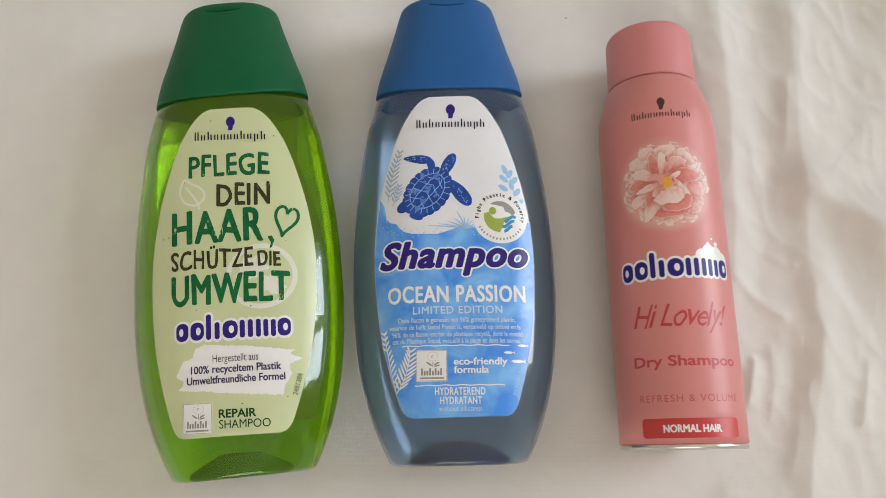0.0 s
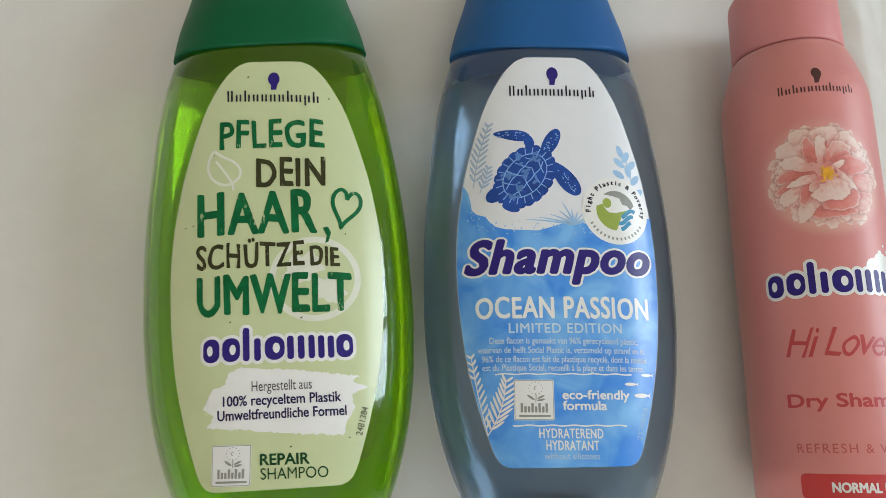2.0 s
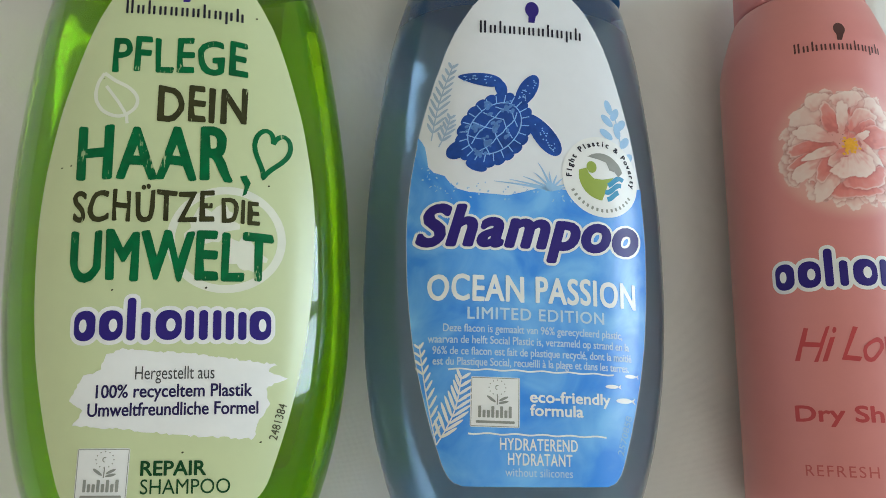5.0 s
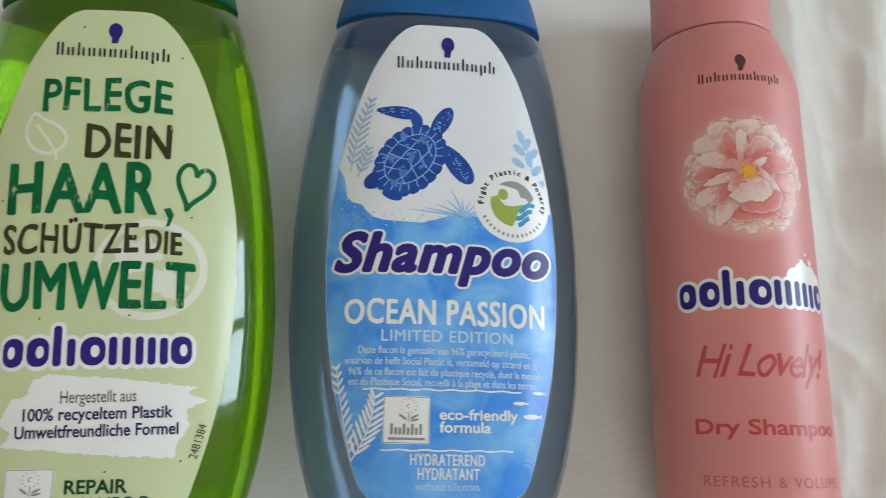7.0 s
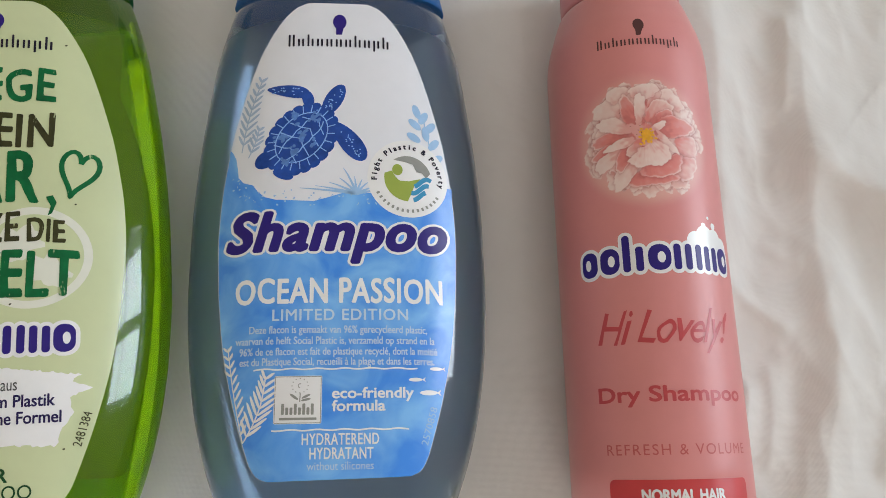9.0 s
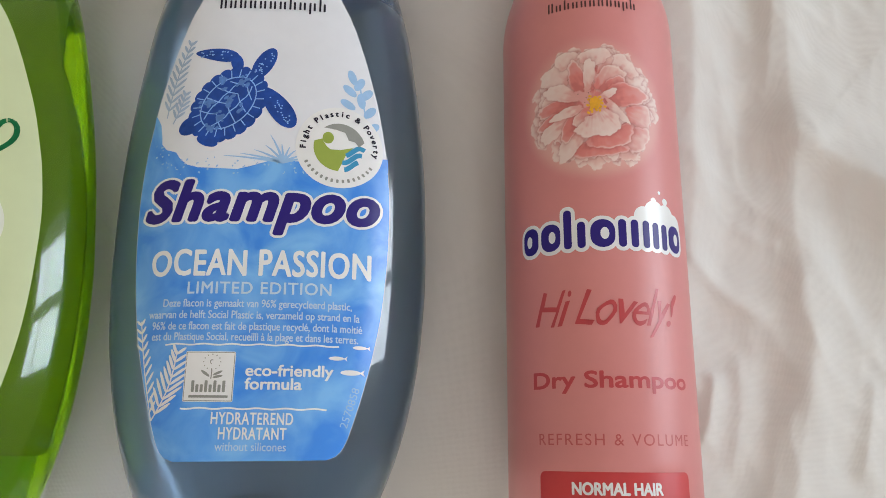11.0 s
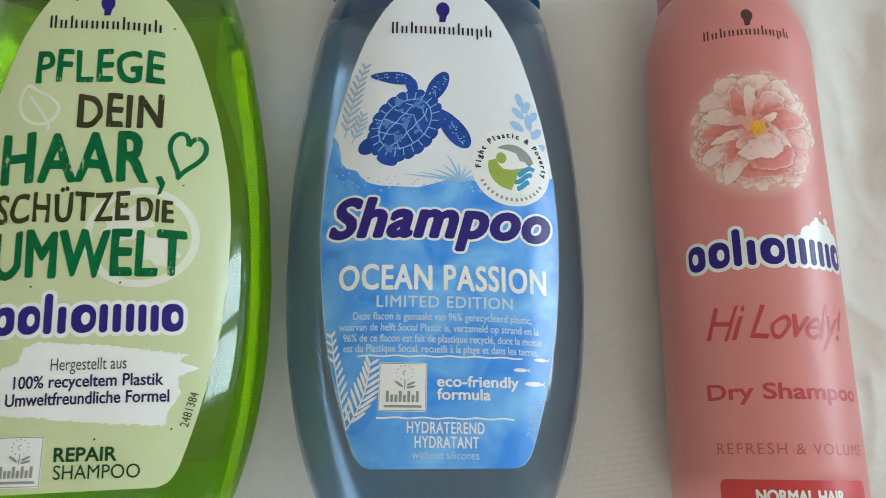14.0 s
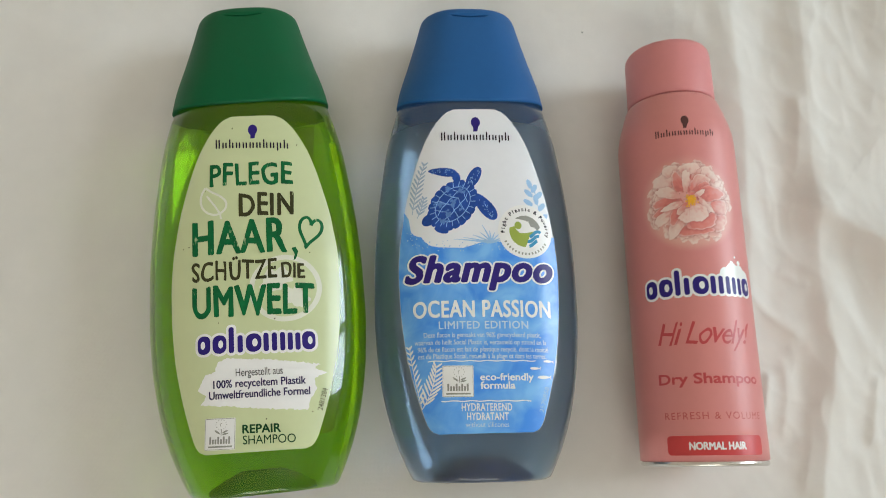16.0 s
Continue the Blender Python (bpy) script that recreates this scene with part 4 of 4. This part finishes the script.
    ink("title", line("Shampoo", -30.4, 30.2, 79.4, 10.6, -0.2, 0.0, 0.28, 1.08, 0, 0.72), M_INK_NAVY, 0.29, "bold slanted navy title")
    ink("name_line", line("OCEAN PASSION", -27.6, 28.6, 64.6, 6.6, -0.4, 0.0, 0, 1.08, 0.15, 0.22), M_INK_WHITE)
    ink("text_line", line("LIMITED EDITION", -17.5, 18.8, 59.7, 3.0, -0.4, 0, 0, 1.1, 0, 0.07), M_INK_SOFT)
    for text, x0, x1, y in (("Deze flacon is gemaakt van 96% gerecycleerd plastic,", -23.6, 24.1, 56.4), ("waarvan de helft Social Plastic is, verzameld op strand en la", -27.3, 26.1, 53.5),
                            ("96% de ce flacon est fait de plastique recyclé, dont la moitié", -26.1, 26.8, 50.6), ("est du Plastique Social, recueilli à la plage et dans les terres.", -26.0, 25.9, 47.9)):
        ink("text_line", line(text, x0, x1, y, 1.95, -0.7, fat=0.04), M_INK_SOFT)
    for x0, x1, y in ((-22.2, 21.2, 46.8), (-17.1, 18.6, 31.0)):
        ink("wavy_rule", poly(*stroke([(x, y - 0.010 * (x - x0) + 0.14 * math.sin(x * 0.9)) for x in np.linspace(x0, x1, 60)], 0.42)), M_INK_WHITE)
    ink("text_line", line("eco-friendly", -1.5, 19.9, 38.9, 2.7, -0.6, fat=0.11), M_INK_WHITE)
    ink("text_line", line("formula", -1.5, 12.3, 35.6, 2.7, -0.6, fat=0.11), M_INK_WHITE)
    ink("text_line", line("HYDRATEREND", -9.2, 10.6, 27.2, 2.8, -0.8, gap=1.1, fat=0.06), M_INK_WHITE)
    ink("text_line", line("HYDRATANT", -7.2, 9.1, 23.6, 2.8, -0.8, gap=1.1, fat=0.06), M_INK_WHITE)
    ink("text_line", line("without silicones", -7.9, 9.2, 20.9, 2.0, -0.8, 0.0), M_INK_SOFT)
    ink("batch_code", turned(line("2570858", 23.6, 33.8, 26.0, 1.9), 23.6, 26.0, 73), M_INK_PALE)
    for x, y, r in ((21.0, 43.4, 1.9), (24.6, 39.9, 2.5), (26.8, 46.3, 1.8)):
        ink("small_mark", poly(ellipse(x - 0.4, y, r, r * 0.27, 0), [(x + r * 0.7, y), (x + r * 1.25, y + r * 0.33), (x + r * 1.1, y), (x + r * 1.25, y - r * 0.33)]), M_INK_WHITE, 0.25, "small white pointed oval")
    eco_mark(-16.7, 32.6, 12.4, label, f, -0.8)


def turned_loop(loop, cx, cy, rad, a):
    q = radians(a + 90)
    ox, oy = cx + rad * math.cos(radians(a)), cy + rad * math.sin(radians(a))
    return [(ox + math.cos(q) * x - math.sin(q) * y, oy + math.sin(q) * x + math.cos(q) * y) for x, y in loop]


# ---- the spray can ----
CAN_R = 0.0255
CAN_PROFILE = [(0.0022, 0.0255), (0.060, 0.0255), (0.1365, 0.0255), (0.1415, 0.0252), (0.1465, 0.0243), (0.1510, 0.0230), (0.1555, 0.0216), (0.1585, 0.0205), (0.1594, 0.0198)]


def can_surface(x, y, lift):
    """Arc length x round the can from its top line, length y."""
    r = smooth_profile(CAN_PROFILE, y) + lift
    a = x / CAN_R
    return Vector((r * math.sin(a), y, CAN_R + r * math.cos(a)))


def turned_ring(y, r, n=192):
    return [(r * math.cos(2 * math.pi * i / n), y, CAN_R + r * math.sin(2 * math.pi * i / n)) for i in range(n)]


def arc(deg):
    return radians(deg) * CAN_R * 1000


def grain(x, y, seed):
    """Smooth value noise, 0 to 1."""
    ix, iy = np.floor(x), np.floor(y)
    u, v = x - ix, y - iy
    u, v = u * u * (3 - 2 * u), v * v * (3 - 2 * v)

    def corner(a, b):
        q = np.sin(a * 127.1 + b * 311.7 + seed * 74.7) * 43758.5453
        return q - np.floor(q)

    return (corner(ix, iy) * (1 - u) + corner(ix + 1, iy) * u) * (1 - v) + (corner(ix, iy + 1) * (1 - u) + corner(ix + 1, iy + 1) * u) * v


def rose_print(body, fx, fy):
    """A four-colour print of a full rose: ragged pale petals laid over one another round an open, salmon middle."""
    R, N = 22.4, 214
    g = np.linspace(-R, R, N)
    X, Y = np.meshgrid(g, g)
    rr, th = np.hypot(X, Y), np.arctan2(Y - 1.0, X)
    white, pale, pink, salmon, deep = [np.array(c) for c in ((0.82, 0.65, 0.60), (0.76, 0.50, 0.45), (0.71, 0.36, 0.325), (0.69, 0.215, 0.19), (0.50, 0.12, 0.11))]
    rnd = random.Random(11)

    def ease(q):
        q = np.clip(q, 0, 1)
        return q * q * (3 - 2 * q)

    def mix(a, b, t):
        return a + (b - a) * t[..., None]

    glow = ease((R - 0.3 - rr) / 5.0) * (0.60 - 0.012 * Y)
    ink = mix(np.broadcast_to(np.array(CAN_PINK), X.shape + (3,)), np.array((0.74, 0.42, 0.37)), glow)
    covered = np.zeros_like(X)
    veins = grain(th * 16, rr * 0.30, 3) - 0.5
    fine = grain(th * 34, rr * 0.55, 5) - 0.5
    mottle = grain(X * 0.9, Y * 0.9, 8) - 0.5

    def petal(x, y, long, wide, lean, lip, mid, low, rag=0.16):
        nonlocal ink, covered
        c, s = math.cos(radians(lean)), math.sin(radians(lean))
        dx, dy = X - x, Y - y
        u, v = (c * dx + s * dy) / long, (c * dy - s * dx) / wide
        a, q = np.arctan2(v, u), np.hypot(u, v)
        p1, p2 = rnd.uniform(0, 6), rnd.uniform(0, 6)
        edge = 1 + 0.10 * np.sin(3 * a + p1) + 0.05 * np.sin(7 * a + p2) + rag * (grain(X * 0.85 + p1, Y * 0.85 + p2, 4) - 0.5) + 0.5 * rag * (grain(X * 2.1, Y * 2.1 + p1, 6) - 0.5)
        q = q / edge
        size = math.hypot(x, y) or 1.0
        out = (dx * x + dy * y) / size / max(1.0, 0.5 * (long + wide))
        under = 0.42 * np.exp(-np.clip(q - 1, 0, 9) / 0.11) * covered
        ink = ink * (1 - under[..., None] * np.array((0.55, 1.0, 1.0)))
        tone = np.clip(0.5 + 0.5 * out + 0.30 * veins + 0.16 * fine + 0.45 * mottle, 0, 1)
        tint = mix(mix(np.broadcast_to(low, X.shape + (3,)), mid, ease(tone * 2)), lip, ease(tone * 2 - 1))
        rim = np.exp(-((q - 0.93) / 0.075) ** 2) * np.clip(0.45 + 0.6 * out, 0, 1)
        tint = mix(tint, white, 0.85 * rim)
        a_in = ease((1.02 - q) / 0.07)
        ink = mix(ink, tint, a_in)
        covered = np.maximum(covered, a_in)

    # ragged pale frill, then two rows of cupped petals
    for rad, count, long, wide, choice in ((15.6, 30, 2.9, 2.3, (0, 0, 1)), (13.6, 22, 3.9, 2.9, (0, 0, 1, 2)), (11.0, 15, 4.8, 3.1, (0, 1, 2, 2)), (7.6, 10, 4.6, 2.6, (1, 1, 2))):
        order = list(range(count))
        rnd.shuffle(order)
        for i in order:
            a = 360 * i / count + rnd.uniform(-9, 9)
            far, k, size = rad + rnd.uniform(-1.3, 1.0), rnd.choice(choice), rnd.uniform(0.8, 1.2)
            shade = ((white, pale, pink), (white, pale, salmon), (pale, pink, salmon))[k]
            petal(far * math.cos(radians(a)), far * math.sin(radians(a)), long * size, wide * size, a + rnd.uniform(-60, 60), *shade, rag=0.30)
    red, rose, cream = (0.45 * pink + 0.55 * salmon, salmon, 0.4 * salmon + 0.6 * deep), (pale, pink, salmon), (white, 0.5 * (white + pale), pink)
    for x, y, long, wide, lean, shade in ((-9.8, 10.0, 5.0, 3.8, 30, cream), (-7.0, 14.4, 3.6, 2.4, 20, cream), (0.8, 14.6, 4.4, 2.6, 10, cream), (9.0, 11.8, 4.2, 2.8, -40, cream),
                                          (12.8, -2.6, 4.2, 3.8, -60, rose), (11.6, -9.0, 4.6, 3.4, 40, rose), (1.0, -12.4, 7.6, 2.4, 4, red), (-6.6, -10.6, 5.2, 2.6, 58, cream),
                                          (-10.9, 0.8, 5.6, 1.9, 8, red), (-12.0, -3.2, 4.4, 1.9, 22, red), (-11.2, -5.8, 5.0, 2.2, 36, cream), (-9.0, 4.6, 5.2, 2.4, -22, cream),
                                          (-4.2, 8.8, 5.0, 2.3, 104, red), (-1.0, 9.4, 5.2, 1.6, 84, cream), (4.6, 8.4, 5.0, 3.0, 32, rose), (5.6, 6.6, 4.2, 1.6, 28, red), (9.4, 3.6, 6.0, 3.4, 2, red),
                                          (4.6, -9.0, 7.0, 2.9, 20, red), (-6.6, -6.0, 4.2, 2.0, 62, red), (-7.2, -1.4, 4.8, 1.5, 14, cream), (4.2, 3.6, 2.6, 1.1, 30, cream), (6.2, -1.6, 4.6, 1.3, -48, cream),
                                          (-3.2, -3.0, 3.6, 1.5, 48, rose), (1.4, -5.4, 6.2, 3.6, 16, cream)):
        petal(x, y, long, wide, lean, *shade)
    keep = rr <= R
    index = np.full(X.shape, -1)
    index[keep] = np.arange(int(keep.sum()))
    verts = [can_surface((fx + x) * 0.001, (fy + y) * 0.001, 0.00004) for x, y in zip(X[keep], Y[keep])]
    quads = np.stack([index[:-1, :-1], index[:-1, 1:], index[1:, 1:], index[1:, :-1]], -1).reshape(-1, 4)
    faces = [tuple(int(i) for i in q) for q in quads if min(q) >= 0]
    me = bpy.data.meshes.new("rose_print")
    me.from_pydata(verts, [], faces)
    tints = me.color_attributes.new("pigment", "FLOAT_COLOR", "POINT")
    tints.data.foreach_set("color", np.concatenate([np.clip(ink[keep], 0, 1), np.ones((int(keep.sum()), 1))], 1).astype(np.float32).ravel())
    for f in me.polygons:
        f.use_smooth = True
    me.materials.append(M_PIGMENT)
    ob = new("rose_print", me)
    ob.parent = body
    return tagged(ob, "printed pale pink rose with layered ragged petals")


def spray_can():
    thing = empty("spray_can", pose(0.0985, 0.002, 0.0001, 0, 0, 0.7), "pink dry shampoo spray can with pink cap, lying on the sheet", "spray can")
    ys = list(np.linspace(0.0022, 0.1365, 12)) + list(np.linspace(0.1375, 0.1594, 30))
    body = part("can_body", rings_mesh([turned_ring(y, smooth_profile(CAN_PROFILE, y)) for y in ys]), M_CAN, thing, "", True)
    part("base_rim", rings_mesh([turned_ring(y, r) for y, r in ((0.004, 0.014), (0.0035, 0.020), (0.0008, 0.0232), (0.0, 0.0240), (0.0, 0.0246), (0.0006, 0.0252), (0.0013, 0.0253), (0.0019, 0.0248), (0.0023, 0.0248))]), M_TIN, thing, "bare metal rolled rim", True)
    prof = [(0.1592, 0.0150), (0.1600, 0.0180), (0.1600, 0.0190), (0.1603, 0.0195), (0.1616, 0.0196), (0.1830, 0.0193), (0.1850, 0.0190), (0.1862, 0.0183), (0.1867, 0.0172), (0.1868, 0.012), (0.1868, 0.004)]
    part("cap", rings_mesh([turned_ring(y, r) for y, r in prof]), M_CAN_CAP, thing, "matt pink push-on cap", True)

    def ink(name, bm, mat, lift=0.08, note=""):
        return print_on(name, bm, mat, body, can_surface, lift, note, 1.2, 1.5)

    ink("emblem", poly(ellipse(arc(-9.2), 143.4, 1.7, 2.2), [(arc(-11.5), 139.6), (arc(-8.5), 139.6), (arc(-6.5), 142), (arc(-11.5), 142)]), M_INK_BROWN, 0.08, "small dark oval emblem")
    ink("trade_mark", word_bars(arc(-38.5), arc(19.8), 136.4, 3.2, 0), M_INK_BROWN, 0.1, "row of small dark bars")["kind"] = "stuff"
    rose_print(body, arc(-11.5), 106.4)
    rnd = random.Random(7)
    fx, fy = arc(-11.5) + 0.3, 107.3
    ink("rose_heart", poly(*[ellipse(fx + rnd.gauss(0, 0.95), fy + rnd.gauss(0, 1.15), 0.5, 0.34, rnd.uniform(0, 180), 9) for _ in range(70)], stack=0.002), M_YELLOW, 0.12, "yellow heart of the rose")
    ink("rose_stamen", poly(*[ellipse(fx - 2.6 + rnd.gauss(0, 0.9), fy + 1.0 + rnd.gauss(0, 1.3), 0.15, 0.13, 0, 7) for _ in range(7)], stack=0.002), M_INK_BROWN, 0.12)["kind"] = "stuff"
    # mark: white cloud with navy rounded blocks
    halo, blocks, holes = bold_mark(arc(-61), arc(46), 66.8, 7.4, 0.6)
    ink("foam_cloud", poly(*[ellipse(arc(d), 75.5 + e, r, r) for d, e, r in ((16, 0, 3.0), (24, 1.6, 3.4), (33, 1.2, 3.2), (41, -0.6, 3.0))], stack=0.006), M_INK_WHITE, 0.06, "white foam cloud behind the mark")
    ink("trade_mark_halo", halo, M_INK_WHITE, 0.10, "white cloud behind the mark")
    ink("trade_mark_print", blocks, M_INK_NAVY, 0.24, "navy rounded bars and discs")
    ink("trade_mark_gap", holes, M_INK_WHITE, 0.29)
    ink("foam_dot", poly(*[ellipse(arc(d), y, r, r, n=14) for d, y, r in ((23.5, 80.4, 0.95), (33.0, 80.8, 1.0), (28.4, 83.0, 0.5))]), M_INK_WHITE, 0.08)
    ink("name_line", line("Hi Lovely!", arc(-53), arc(37), 47.2, 9.0, 0, 0.0, 0.45, 0.92, 0.5, 0.06), M_INK_ROSE, 0.1, "thin slanted script line")
    ink("text_line", line("Dry Shampoo", arc(-55), arc(41.5), 31.6, 3.9, 0, fat=0.18), M_INK_ROSE)
    ink("text_line", line("REFRESH & VOLUME", arc(-52), arc(40), 17.8, 2.7, 0, 0.0, 0, 1.2), M_INK_SALMON)
    ink("variant_band", poly(round_rect(arc(-52), 4.2, arc(38), 11.6, 1.6)), M_INK_RED, 0.06, "rounded red band")
    ink("text_line", line("NORMAL HAIR", arc(-32), arc(17.5), 6.4, 2.7, 0, fat=0.16), M_INK_WHITE, 0.12)


def lint(x, y, r):
    z = float(fold_height(np.array([[x]]), np.array([[y]]))[0, 0])
    bm = bmesh.new()
    bmesh.ops.create_icosphere(bm, subdivisions=1, radius=r)
    for v in bm.verts:
        v.co = (v.co.x * 1.4, v.co.y * (0.8 + 0.4 * math.sin(9000 * v.co.x)), v.co.z * 0.5)
    ob = part("lint_speck", bm, M_INK_GREY, None, "", True)
    ob.location = (x, y, z + r * 0.3)
    return tagged(ob, "tiny grey speck of lint on the sheet", "lint")


green_bottle()
blue_bottle()
spray_can()
lint(0.063, 0.2165, 0.00045)
